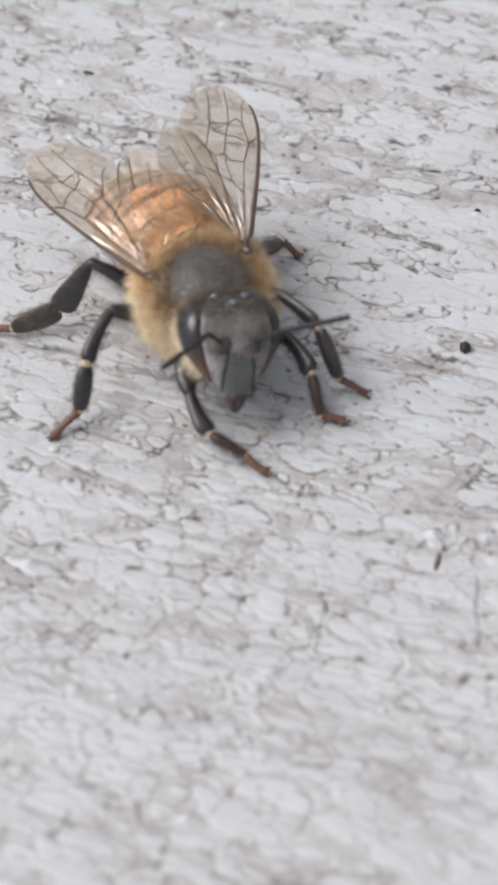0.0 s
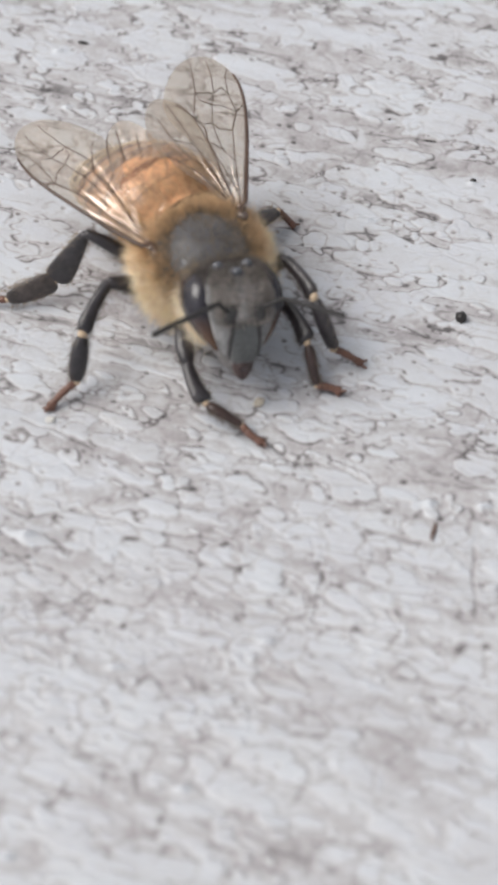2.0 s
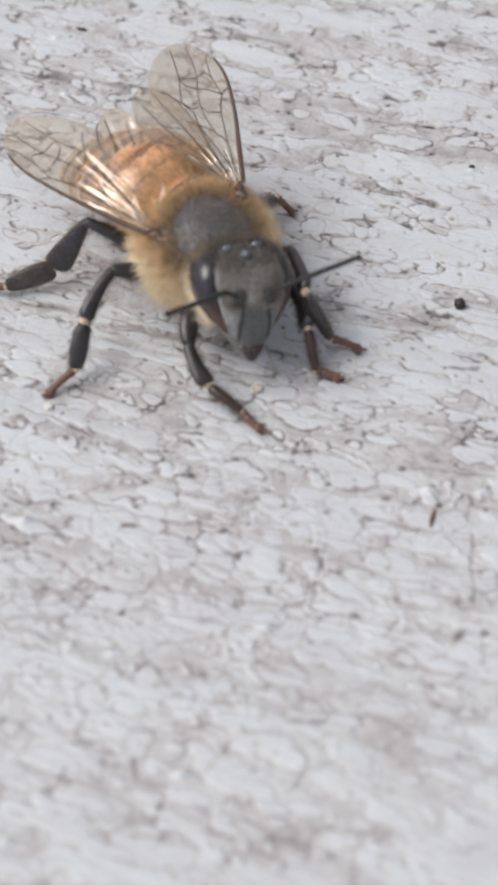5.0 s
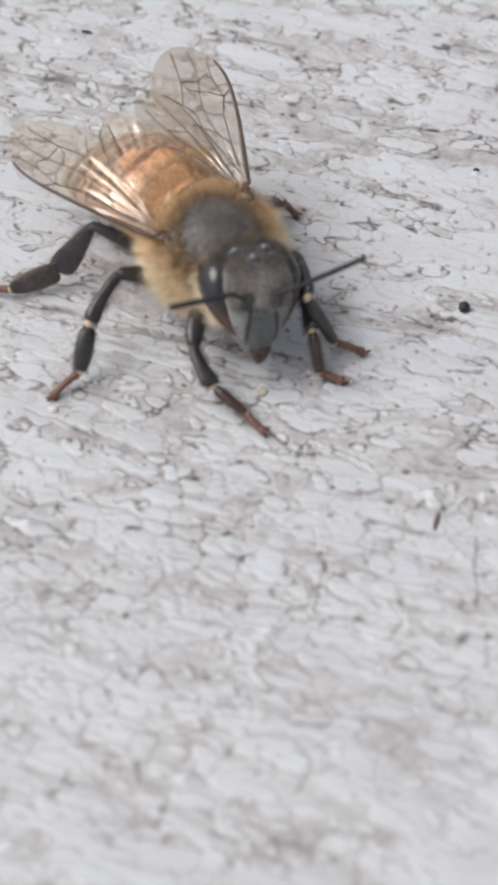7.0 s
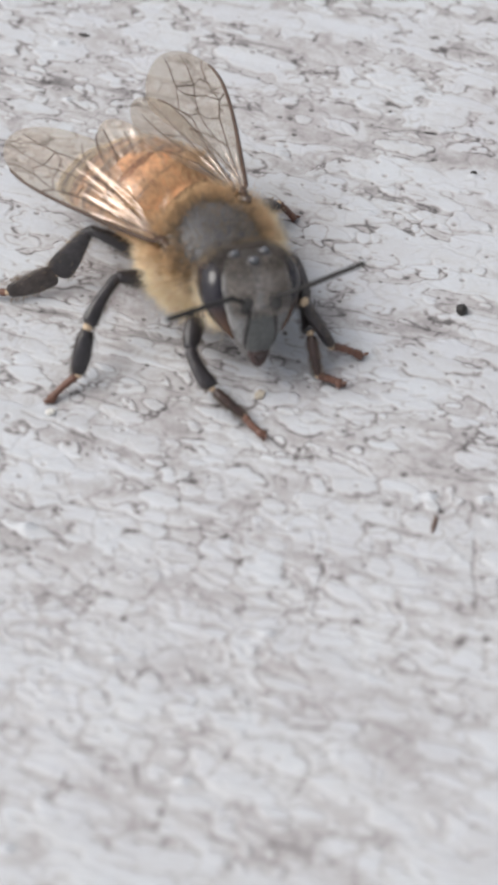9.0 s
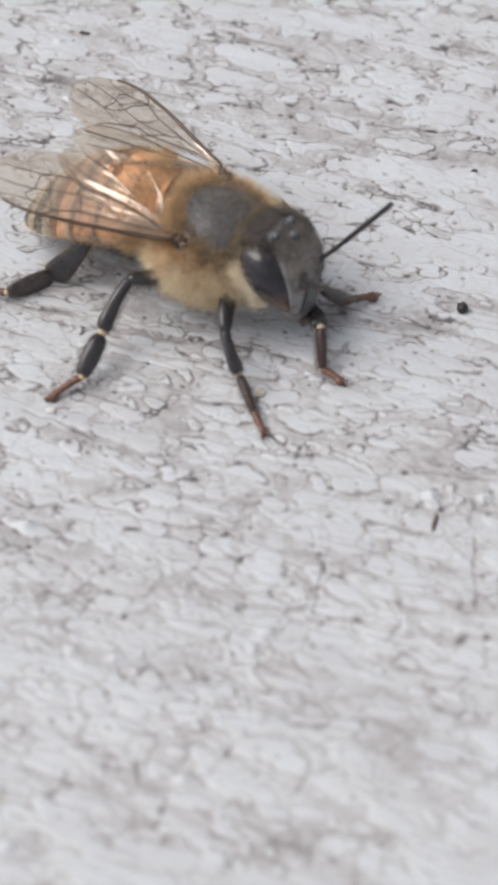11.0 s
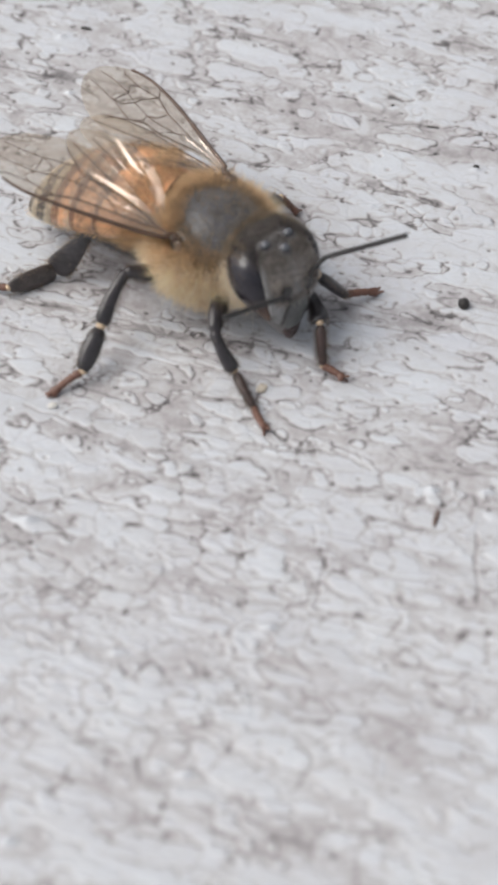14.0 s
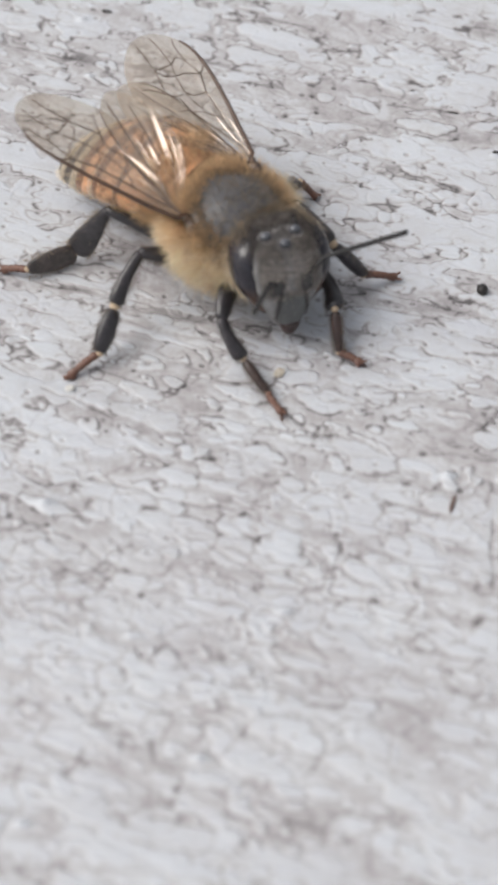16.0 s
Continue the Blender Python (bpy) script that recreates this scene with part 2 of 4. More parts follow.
def rough_noise(u, v, size, seed, octaves=3):
    total, amp, s = 0, 0.5, np.array(size, float)
    for k in range(octaves):
        total = total + amp * value_noise(u, v, s / 2 ** k, seed + k)
        amp *= 0.5
    return total / (1 - 0.5 ** octaves)


def islands(u, v, size, seed, small, large, share=1.0):
    """Rounded islands, one to a cell: how far outside the nearest island's edge (negative inside), the same for the next one, and the island's number."""
    gx, gy, gr, gs = lattice(seed), lattice(seed + 1), lattice(seed + 2), lattice(seed + 3)
    a, b = u / size[0] + 93.1, v / size[1] + 81.7
    i, j = np.floor(a).astype(int), np.floor(b).astype(int)
    e1, e2, own = np.full(a.shape, 9.0), np.full(a.shape, 9.0), np.zeros(a.shape)
    for di in range(-1, 2):
        for dj in range(-1, 2):
            p, q = (i + di) % 256, (j + dj) % 256
            r = np.where(gs[p, q] < share, small + (large - small) * gr[p, q], -3.0)
            e = np.hypot(a - i - di - 0.1 - 0.8 * gx[p, q], b - j - dj - 0.1 - 0.8 * gy[p, q]) - r
            near = e < e1
            e2 = np.where(near, e1, np.minimum(e2, e))
            own = np.where(near, gr[p, q], own)
            e1 = np.where(near, e, e1)
    return e1, e2, own


def smooth_step(x, a, b):
    k = np.clip((x - a) / (b - a), 0, 1)
    return k * k * (3 - 2 * k)


# long cracks that can be followed: start x, y, end x, y, depth
LONG_CRACKS = [(-5.64, -4.35, -2.47, -5.34, 1), (-2.47, -5.34, -1.26, -5.51, 1), (-8.35, -6.11, -6.76, -6.7, 0.9), (-6.76, -6.7, -5.7, -7.45, 0.9), (-6.88, -8.76, -5.95, -8.62, 0.8), (-5.95, -8.62, -5.37, -8.26, 0.8), (-5.37, -8.26, -4.28, -9.06, 0.8), (-4.28, -8.83, -0.87, -9.55, 0.6), (-1.6, -7.24, 0.04, -8.39, 0.8), (2.32, -5.89, 2.6, -7.07, 0.8), (2.6, -7.07, 2.28, -8.69, 0.8), (0.04, -8.69, 2.39, -8.69, 0.9), (2.38, -9.26, 5.29, -10.27, 0.6), (5.36, -11.25, 7.99, -11.86, 0.8), (7.73, -6.18, 7.6, -8.53, 0.8)]
LONG_CRACKS += [(0.98, -1.49, 2.03, -2.3, 0.9), (2.03, -2.3, 3.18, -2.45, 0.9), (3.18, -2.45, 4.01, -2.97, 0.9), (4.96, 3.32, 6.79, 2.94, 0.8), (6.1, -3.1, 8.59, -3.44, 0.8), (6.37, -1.49, 8.67, -2.17, 0.8), (4.18, -0.39, 6.65, -0.23, 0.8), (2.26, 21.38, 4.06, 20.83, 0.8), (4.06, 20.83, 5.84, 20.38, 0.8), (5.38, 17.48, 6.99, 16.64, 0.8), (6.99, 16.64, 8.29, 16.86, 0.8), (5.04, 14.03, 7.08, 13.68, 1), (3.18, 7.63, 4.47, 6.71, 0.9), (4.47, 6.71, 5.34, 6.57, 0.9), (5.34, 6.57, 6.56, 6.71, 0.9), (-7.55, -0.41, -5.53, -1.44, 0.7)]
# flat smooth blisters of whole paint: x, y, half length, half width
BLISTERS = [(6, 16.64, 1.1, 0.62), (7.15, 9.14, 0.7, 0.42), (8.42, 8.85, 0.8, 0.42), (6.05, 13, 0.95, 0.4), (3.84, -0.47, 0.6, 0.4), (-7.28, -5.51, 1.15, 0.29), (5.73, 22.34, 0.92, 0.42), (2.63, 8.28, 0.48, 0.47), (4.43, 8.11, 0.4, 0.36),
            (2.26, 14.44, 0.32, 0.23), (3.39, 5.74, 0.44, 0.34), (5.04, 1.39, 0.68, 0.31), (1.43, 12.58, 0.28, 0.23), (0.77, -7.07, 0.8, 0.62), (6.37, -4.45, 0.36, 0.36), (5.42, 6.31, 0.32, 0.23)]
# small shiny beads of paint: x, y, radius
BEADS = [(-0.94, 22.17, 0.22), (-7.4, 18.77, 0.16), (-6.97, 15.58, 0.12), (3.32, 17.35, 0.1), (-7.43, -5.39, 0.2), (6.31, -4.06, 0.17), (5.68, 14.78, 0.1), (8.67, 11.32, 0.14), (8.18, -4.18, 0.18), (4.64, 9.38, 0.1), (-7.4, -17.82, 0.2), (0.72, -9.8, 0.2), (-4.24, -10.8, 0.18), (1.38, 12.54, 0.1), (-1.97, -15.4, 0.2)]

# dark pinholes that stand alone: x, y
PINHOLES = [(1.99, 17.77), (5.66, 14.84), (9.52, 14.21), (1.43, 12.58), (8.75, 11.42), (5.81, 9.63), (7.8, 8.74), (5.92, 6.08), (0.72, 13.44), (-5.88, -5.24), (-4.03, -5.48),
            (-0.75, -5.79), (-1.79, -3.39), (-6.14, -1.76), (2.8, -4.98), (4.87, -4.42), (5.46, -3.1), (6.48, -3.84), (7.89, -10.02)]
# small brown stains: x, y, radius
STAINS = [(0.67, -13.05, 0.2), (6.95, -10.25, 0.18), (-5.99, -9.35, 0.2), (6.71, 3.84, 0.12), (-8.65, 8.35, 0.15), (-4.69, -8.44, 0.12), (5.22, -8.21, 0.14), (2.33, -2.20, 0.1), (3.70, -9.24, 0.12)]


def board_relief(x, y):
    """Height in millimetres and wear with painted edge shade (0 clean paint, 1 bare, dirty or shaded) at places x, y in
    millimetres.
    """
    c, s = math.cos(GRAIN), math.sin(GRAIN)
    u0, v0 = x * c + y * s, -x * s + y * c
    u = u0 + 1.0 * (rough_noise(u0, v0, (1.5, 0.9), 3, 3) - 0.5)
    v = v0 + 0.60 * (rough_noise(u0, v0, (1.6, 0.8), 7, 3) - 0.5) + 0.5 * (value_noise(u0, v0, (9, 4), 9) - 0.5)
    gaps = rough_noise(u0, v0, (1.7, 0.9), 41)
    ragged = rough_noise(u0, v0, (0.55, 0.34), 231, 2) - 0.5
    streak = rough_noise(u0, v0, (8.0, 0.9), 31, 2) - 0.5     # the grain shows through as long streaks
    near = 1 - smooth_step(y, -9, -1)      # the near end is smoother
    # flat films of whole paint with rounded, scalloped edges, grown together: wide ones, and small ones in some places
    wide, wide2, tone = islands(u, v, (2.3, 0.92), 11, 0.26, 0.74)
    fine, fine2, _ = islands(u + 1.3, v + 0.4, (1.0, 0.52), 21, 0.20, 0.62)
    lift = 0.10 + 1.1 * (0.5 - rough_noise(u0, v0, (4.5, 1.8), 51, 2))
    film, film2 = np.minimum(wide, fine + lift), np.minimum(wide2, fine2 + lift)
    film = film + 0.17 + 0.34 * ragged + 0.85 * streak * (1 - 0.5 * near) + 0.05 * smooth_step(y, 8, 16)
    paint = 1 - smooth_step(film, -0.04, 0.05)
    bare = 0.35 * smooth_step(film, -0.04, 0.05) + 0.65 * smooth_step(film, 0.0, 0.36)
    lit = 0.35 + 0.65 * smooth_step(rough_noise(u0, v0, (0.9, 0.6), 155), 0.40, 0.62)
    # dark line along each film's edge puts the step's shade into the colour
    edge = np.exp(-((film - 0.045) / 0.058) ** 2) * smooth_step(rough_noise(u0, v0, (1.2, 0.7), 151), 0.26, 0.48)
    seam = np.exp(-((film2 - film + 0.15 * ragged) / 0.060) ** 2) * smooth_step(-film2, 0.0, 0.12)
    # small round blisters, most of them on the worn wood between the films
    bub, _, size = islands(u + 7.7, v + 5.1, (0.86, 0.50), 61, 0.14, 0.44, 0.55)
    bub = bub + 0.26 * ragged
    where = smooth_step(rough_noise(u0, v0, (3.4, 1.5), 201), 0.36, 0.52) * (0.35 + 0.65 * (1 - paint))
    blister = (1 - smooth_step(bub, -0.08, 0.02)) * where
    ring = np.exp(-((bub - 0.02) / 0.070) ** 2) * where
    # crisp rings and half rings in the paint where bubbles have burst
    burst, _, _ = islands(u - 4.1, v + 8.3, (1.30, 0.70), 81, 0.16, 0.46, 0.70)
    arc = np.exp(-((burst + 0.20 * ragged) / 0.052) ** 2) * smooth_step(rough_noise(u0, v0, (0.9, 0.6), 211), 0.46, 0.58)
    # a soft net of worn lines between round cells, plainest at the near end
    cell, cell2, _ = islands(u + 3.1, v - 6.2, (1.25, 0.98), 121, 0.30, 0.55)
    net = np.exp(-((cell2 - cell + 0.14 * ragged) / 0.085) ** 2) * smooth_step(rough_noise(u0, v0, (1.8, 1.1), 126), 0.36, 0.56)
    # dark pinholes
    pin, _, _ = islands(u0 + 2.2, v0, (0.95, 0.75), 111, 0.045, 0.105, 0.34)
    pits = 1 - smooth_step(pin, -0.02, 0.035)
    # long furrows of the wood's grain
    furrow = 1 - smooth_step(np.abs(rough_noise(u0, v0 + 0.3 * (gaps - 0.5), (9, 0.95), 161, 2) - 0.5), 0.004, 0.026)
    furrow = furrow * smooth_step(value_noise(u0, v0, (4, 1.6), 171), 0.44, 0.62)
    undul = rough_noise(u0, v0, (12, 2.2), 91) - 0.5
    mottle = rough_noise(u0, v0, (0.5, 0.36), 95) - 0.5
    cloud = rough_noise(u0, v0, (1.7, 0.8), 251) - 0.5
    bare = bare * (1 - 0.75 * blister)
    worn = 0.155 + 0.08 * (tone - 0.5) * paint + 0.33 * bare + 0.60 * edge * lit * (1 - 0.5 * near) * (1 - blister) + 0.34 * seam * gaps
    worn = worn + (0.44 * ring + 0.42 * arc) * lit * (1 - 0.5 * near) + 0.46 * pits + 0.32 * furrow * (1 - 0.4 * near) + net * (0.12 + 0.32 * near)
    worn = worn + 0.30 * mottle * (0.6 + 0.6 * bare) + 0.30 * cloud
    worn = 0.30 + (worn - 0.30) * (1 - 0.26 * near)
    z = 0.24 * undul + 0.026 * paint + 0.015 * np.clip(-film, 0, 0.5) + 0.040 * blister * (0.6 + size) - 0.016 * edge - 0.014 * ring
    z = z - 0.014 * seam - 0.018 * arc - 0.05 * pits - 0.02 * furrow - 0.02 * net + 0.012 * mottle
    for bx, by, ru, rv in BLISTERS:
        du, dv = (x - bx) * c + (y - by) * s, -(x - bx) * s + (y - by) * c
        near = np.maximum(np.abs(du) / ru, np.abs(dv) / rv) < 2.2
        wob = 1.5 * (rough_noise(u0[near], v0[near], (0.8, 0.5), 97) - 0.5)
        r = np.sqrt((du[near] / ru) ** 2 + (dv[near] / rv) ** 2) + wob
        inside = 1 - smooth_step(r, 0.82, 1.0)
        rim = np.exp(-((r - 1.02) / 0.11) ** 2)
        z[near] = z[near] * (1 - inside * 0.7) + inside * (0.03 + 0.035 * (1 - r)) - 0.03 * rim
        worn[near] = worn[near] * (1 - 0.55 * inside) + inside * 0.03 + 0.30 * rim * (1 - inside) * gaps[near] * 1.6
    for bx, by in PINHOLES:
        dot = np.exp(-(((x - bx) / 0.13) ** 2 + ((y - by) / 0.10) ** 2))
        z, worn = z - 0.05 * dot, worn + 0.65 * dot
    for bx, by, rad in BEADS:
        d2 = ((x - bx) / (1.7 * rad)) ** 2 + ((y - by) / rad) ** 2
        lump = np.exp(-d2 * 1.5)
        z, worn = z + 0.9 * rad * lump, worn * (1 - 0.9 * np.minimum(1, 1.5 * lump))
    wob = 0.95 * (rough_noise(u0, v0, (1.1, 0.9), 99) - 0.5)
    for bx, by, rad in STAINS:
        d2 = ((x - bx + 0.5 * wob) / rad) ** 2 + ((y - by + wob) / (1.5 * rad)) ** 2
        worn = worn + 0.42 * np.exp(-d2) * (0.5 + gaps)
    for ax, ay, bx, by, deep in LONG_CRACKS:
        ex, ey = bx - ax, by - ay
        k = np.clip(((x - ax) * ex + (y - ay) * ey) / (ex * ex + ey * ey), 0, 1)
        d = np.abs(((x - ax) * ey - (y - ay) * ex) / math.hypot(ex, ey) + 0.55 * wob * np.minimum(1, 5 * k * (1 - k)))
        d = np.hypot(d, np.maximum(0, np.hypot(x - ax - k * ex, y - ay - k * ey) - 0.3))
        line = (1 - smooth_step(d, 0.02, 0.10)) * deep * (0.45 + 0.75 * gaps)
        z, worn = z - 0.06 * line, worn + 0.33 * line
    return z, np.clip(worn, 0, 1)


def steps(lo, hi, near_lo, near_hi, pitch, growth=1.12):
    """Places along one side of a grid: even and fine between near_lo and near_hi, ever wider outside."""
    mid = list(np.arange(near_lo, near_hi, pitch))
    left, right, w = [], [], pitch
    p = near_lo
    while p > lo:
        w *= growth
        p = max(lo, p - w)
        left.append(p)
    p, w = mid[-1], pitch
    while p < hi:
        w *= growth
        p = min(hi, p + w)
        right.append(p)
    return np.array(left[::-1] + mid + right)


def build_board():
    xs, ys = steps(-900, 900, -12.2, 12.2, 0.046), steps(-90, 90, -21.5, 26.5, 0.046)
    x, y = np.meshgrid(xs, ys)
    z, worn = board_relief(x.ravel(), y.ravel())
    z = z.reshape(x.shape)
    nx, ny = len(xs), len(ys)
    top = np.stack((x.ravel(), y.ravel(), z.ravel()), 1)
    idx = np.arange(nx * ny).reshape(ny, nx)
    quads = np.stack((idx[:-1, :-1], idx[:-1, 1:], idx[1:, 1:], idx[1:, :-1]), -1).reshape(-1, 4)
    # the rim folds down to the underside, 25 mm below
    rim = np.concatenate((idx[0, :], idx[1:, -1], idx[-1, -2::-1], idx[-2:0:-1, 0]))
    low = top[rim].copy()
    low[:, 2] = -25.0
    base = len(top)
    k = np.arange(len(rim))
    k1 = (k + 1) % len(rim)
    skirt = np.stack((rim[k], base + k, base + k1, rim[k1]), 1)
    verts = np.concatenate((top, low)) * MM
    faces = np.concatenate((quads, skirt))
    me = bpy.data.meshes.new("painted_board")
    me.vertices.add(len(verts))
    me.vertices.foreach_set("co", verts.astype(np.float32).ravel())
    nq, nr = len(faces), len(rim)
    me.loops.add(nq * 4 + nr)
    me.loops.foreach_set("vertex_index", np.concatenate((faces.ravel(), (base + k)[::-1])).astype(np.int32))
    me.polygons.add(nq + 1)
    me.polygons.foreach_set("loop_start", (np.arange(nq + 1) * 4).astype(np.int32))
    me.update(calc_edges=True)
    me.polygons.foreach_set("use_smooth", np.ones(nq + 1, bool))
    at = me.attributes.new("worn", "FLOAT", "POINT")
    at.data.foreach_set("value", np.concatenate((worn, np.full(nr, 0.3))).astype(np.float32))
    me.materials.append(PAINT)
    me.validate()
    return tagged(new("ground_board", me), "weathered board in cracked, blistered light grey paint", "board", kind="structure")


def board_height(x, y):
    return float(board_relief(np.array([float(x)]), np.array([float(y)]))[0][0])


build_board()
# ---- the bee; its own space: +X ahead, +Y to its left, +Z up, millimetres ----
NECK = Vector((2.12, -0.12, 2.70))
HEAD_SIZE = 1.08
rng = random.Random(5)


def sphere_roots(centre, radii, count, keep, seed, share=None):
    r = random.Random(seed)
    out = []
    while len(out) < count:
        n = Vector((r.gauss(0, 1), r.gauss(0, 1), r.gauss(0, 1))).normalized()
        if not keep(n):
            continue
        p = Vector(centre) + Vector((n.x * radii[0], n.y * radii[1], n.z * radii[2]))
        m = Vector((n.x / radii[0], n.y / radii[1], n.z / radii[2])).normalized()
        out.append((p, m, share(n) if share else 1.0))
    return out


def build_thorax(bee):
    c, rad = (0, 0, 2.81), (2.13, 2.06, 1.74)
    bm = bmesh.new()
    ellipsoid(bm, c, rad, seg=40, rings=26)
    for v in bm.verts:     # a flat hump with the small raised plate behind
        v.co.z += 0.10 * math.exp(-((v.co.x + 1.25) / 0.35) ** 2 - (v.co.y / 0.7) ** 2) * (1 if v.co.z > 3 else 0)
    soft = random.Random(77)
    spot = lambda n: 9.0 if n.z < 0.12 else ((n.x - 0.26) / 1.0) ** 2 + (n.y / 1.0) ** 2
    for f in bm.faces:     # tan skin, paled for light scattered in the fur; slate shell on the back
        m = f.calc_center_median() - Vector(c)
        f.material_index = 1 if spot(Vector((m.x / rad[0], m.y / rad[1], m.z / rad[2]))) > 1.05 else 0
    thorax = part("thorax", bm, [NOTUM, FUR_SCATTER], bee, "slate grey thorax with a worn bare disc")
    disc = lambda n: spot(n) < soft.uniform(0.35, 1.25)
    coats = (("disc_hair", GREY_HAIR, 1500, lambda n: disc(n), 0.22, 0.008, 0.9, "short sparse grey hair"),
             ("ring_hair", UMBER_HAIR, 3800, lambda n: 0.45 < spot(n) < soft.uniform(0.8, 1.7), 0.40, 0.008, 0.8, "brown hair at the disc's border"),
             ("disc_down", UMBER_HAIR, 1900, lambda n: spot(n) < soft.uniform(0.1, 1.3), 0.30, 0.008, 0.9, "scattered tawny down"),
             ("side_hair", GOLD, 11000, lambda n: not disc(n) and -0.75 < n.z < 0.38 and not (n.x > 0.55 and abs(n.y) < 0.6 and n.z > 0.1), 0.80, 0.0078, 0.62, "dense golden hair"),
             ("flank_hair", PALE, 7000, lambda n: -0.7 < n.z < 0.32, 0.82, 0.008, 0.6, "long cream hair on the flanks"),
             ("collar_hair", SIENNA_HAIR, 9000, lambda n: not disc(n) and n.z > 0.15 and not (n.x > 0.5 and abs(n.y) < 0.62), 0.58, 0.0075, 0.75, "tawny hair round the disc"),
             ("pronotum_hair", UMBER_HAIR, 1500, lambda n: n.x > 0.55 and abs(n.y) < 0.62 and n.z > 0.1, 0.42, 0.009, 0.6, "brown hair behind the head"),
             ("back_hair", SIENNA_HAIR, 3000, lambda n: n.x < -0.15 and n.z > 0.1 and not disc(n), 0.85, 0.009, 0.5, "long tawny hair over the waist"),
             ("breast_hair", PALE, 2400, lambda n: n.z < -0.2, 0.6, 0.0125, 0.5, "pale hair under the breast"))
    for k, (name, mat, count, keep, length, thick, lean, label) in enumerate(coats):
        bm = bmesh.new()
        roots = [h for h in sphere_roots(c, rad, count, keep, 10 + k) if min((h[0] + h[1] * 0.4 - WING_ROOT[s]).length for s in (1, -1)) > 0.42]
        hairs(bm, roots, length, thick, lean, random.Random(40 + k))
        part(name, bm, mat, thorax, label)
    for s in (1, -1):     # the scales over the wing roots
        bm = bmesh.new()
        ellipsoid(bm, WING_ROOT[s] + Vector((0.10, -0.16 * s, -0.16)), (0.30, 0.20, 0.14), pose(0, 0, 0, 25 * s, 0, 20 * s), 18, 12)
        part("tegula", bm, TEGULA, thorax, "shiny brown scale over the wing root")
    return thorax


ABDOMEN_LONG = 5.8


def abdomen_ring(f, puff=1.0):
    """The abdomen's section at a share f of its length: centre, half width, half height."""
    x = -1.70 - ABDOMEN_LONG * f
    z = 3.58 + 0.25 * math.sin(f * 2.2) - 2.23 * f * f
    w = 2.20 * math.sin(math.pi * min(1, (0.13 + 0.92 * f) ** 0.80 * 0.93)) ** 0.54
    return Vector((x, 0, z)), w * puff, w * 0.61 * puff


def abdomen_point(f, q, puff=1.0):
    c, w, h = abdomen_ring(f, puff)
    return c + Vector((0, w * math.cos(q), h * math.sin(q)))


def build_abdomen(bee):
    bm = bmesh.new()
    loft(bm, [[abdomen_point(0.01 + 0.965 * k / 12, a * math.tau / 24, 0.93) for a in range(24)] for k in range(13)])
    abdomen = part("abdomen", bm, BAND, bee, "banded amber and brown abdomen")
    cuts = [0.0, 0.15, 0.34, 0.52, 0.69, 0.85, 0.985]
    for k, (a, b) in enumerate(zip(cuts, cuts[1:])):
        bm = bmesh.new()
        rings, n, seg = [], 26, 72
        for i in range(n + 1):
            g = i / n
            rings.append([abdomen_point(max(0.002, a + (b + 0.018 - a) * g), q * math.tau / seg, 0.955 + 0.05 * g - 0.02 * max(0.0, g - 0.88) / 0.12) for q in range(seg)])
        rings.append([abdomen_point(min(0.999, b + 0.012), q * math.tau / seg, 0.955) for q in range(seg)])
        loft(bm, rings, cap=False)
        dark_from = (1.1, 0.88, 0.82, 0.68, 0.42, 0.25)[k]
        for f in bm.faces:     # an uneven dark hind border, deepest on the back
            m = f.calc_center_median()
            g = ((-1.70 - m.x) / ABDOMEN_LONG - a) / (b - a)
            q = math.atan2(m.z - abdomen_ring(min(0.99, max(0.01, a)))[0].z, m.y)
            f.material_index = 1 if g > dark_from - 0.10 * math.sin(q) + 0.10 * noise.noise(Vector((m.y * 1.6, m.z * 1.6, k * 3.1))) else 0
        mats = [AMBER, BAND] if k < 4 else [PALE_SHELL, TAIL]
        part("tergite", bm, mats, abdomen)
        # short hair on the plate, longest on the first
        r = random.Random(30 + k)
        bm = bmesh.new()
        roots = []
        for _ in range((2600, 1500, 1000, 900, 350, 300)[k]):
            f = a + (b - a) * r.random() ** (0.9 if k == 0 else 0.6 if k > 2 else 1.3)
            q = r.uniform(0, math.tau)
            roots.append((abdomen_point(f, q), Vector((-0.55, math.cos(q), math.sin(q))), 1.0))
        hairs(bm, roots, (0.55, 0.24, 0.13, 0.13, 0.16, 0.20)[k], 0.006, 0.35, r)
        part("plate_hair", bm, (SIENNA_HAIR, TAWNY, TAWNY, TAWNY, PALE, PALE)[k], abdomen)
        if k > 2:     # the band of pale felt at the front of the plate
            bm = bmesh.new()
            roots = []
            for _ in range((0, 0, 0, 1200, 4800, 3600)[k]):
                f = a + (b - a) * (0.03 + (0.22, 0.22, 0.22, 0.30, 0.42, 0.40)[k] * r.random() ** 1.5)
                q = r.uniform(-0.5, math.pi + 0.5)
                roots.append((abdomen_point(f, q, 0.965), Vector((-1.6, math.cos(q), math.sin(q))), 1))
            hairs(bm, roots, 0.11, 0.006, 0.3, r)
            part("felt_band", bm, FELT, abdomen, "band of pale cream felt")
    return abdomen


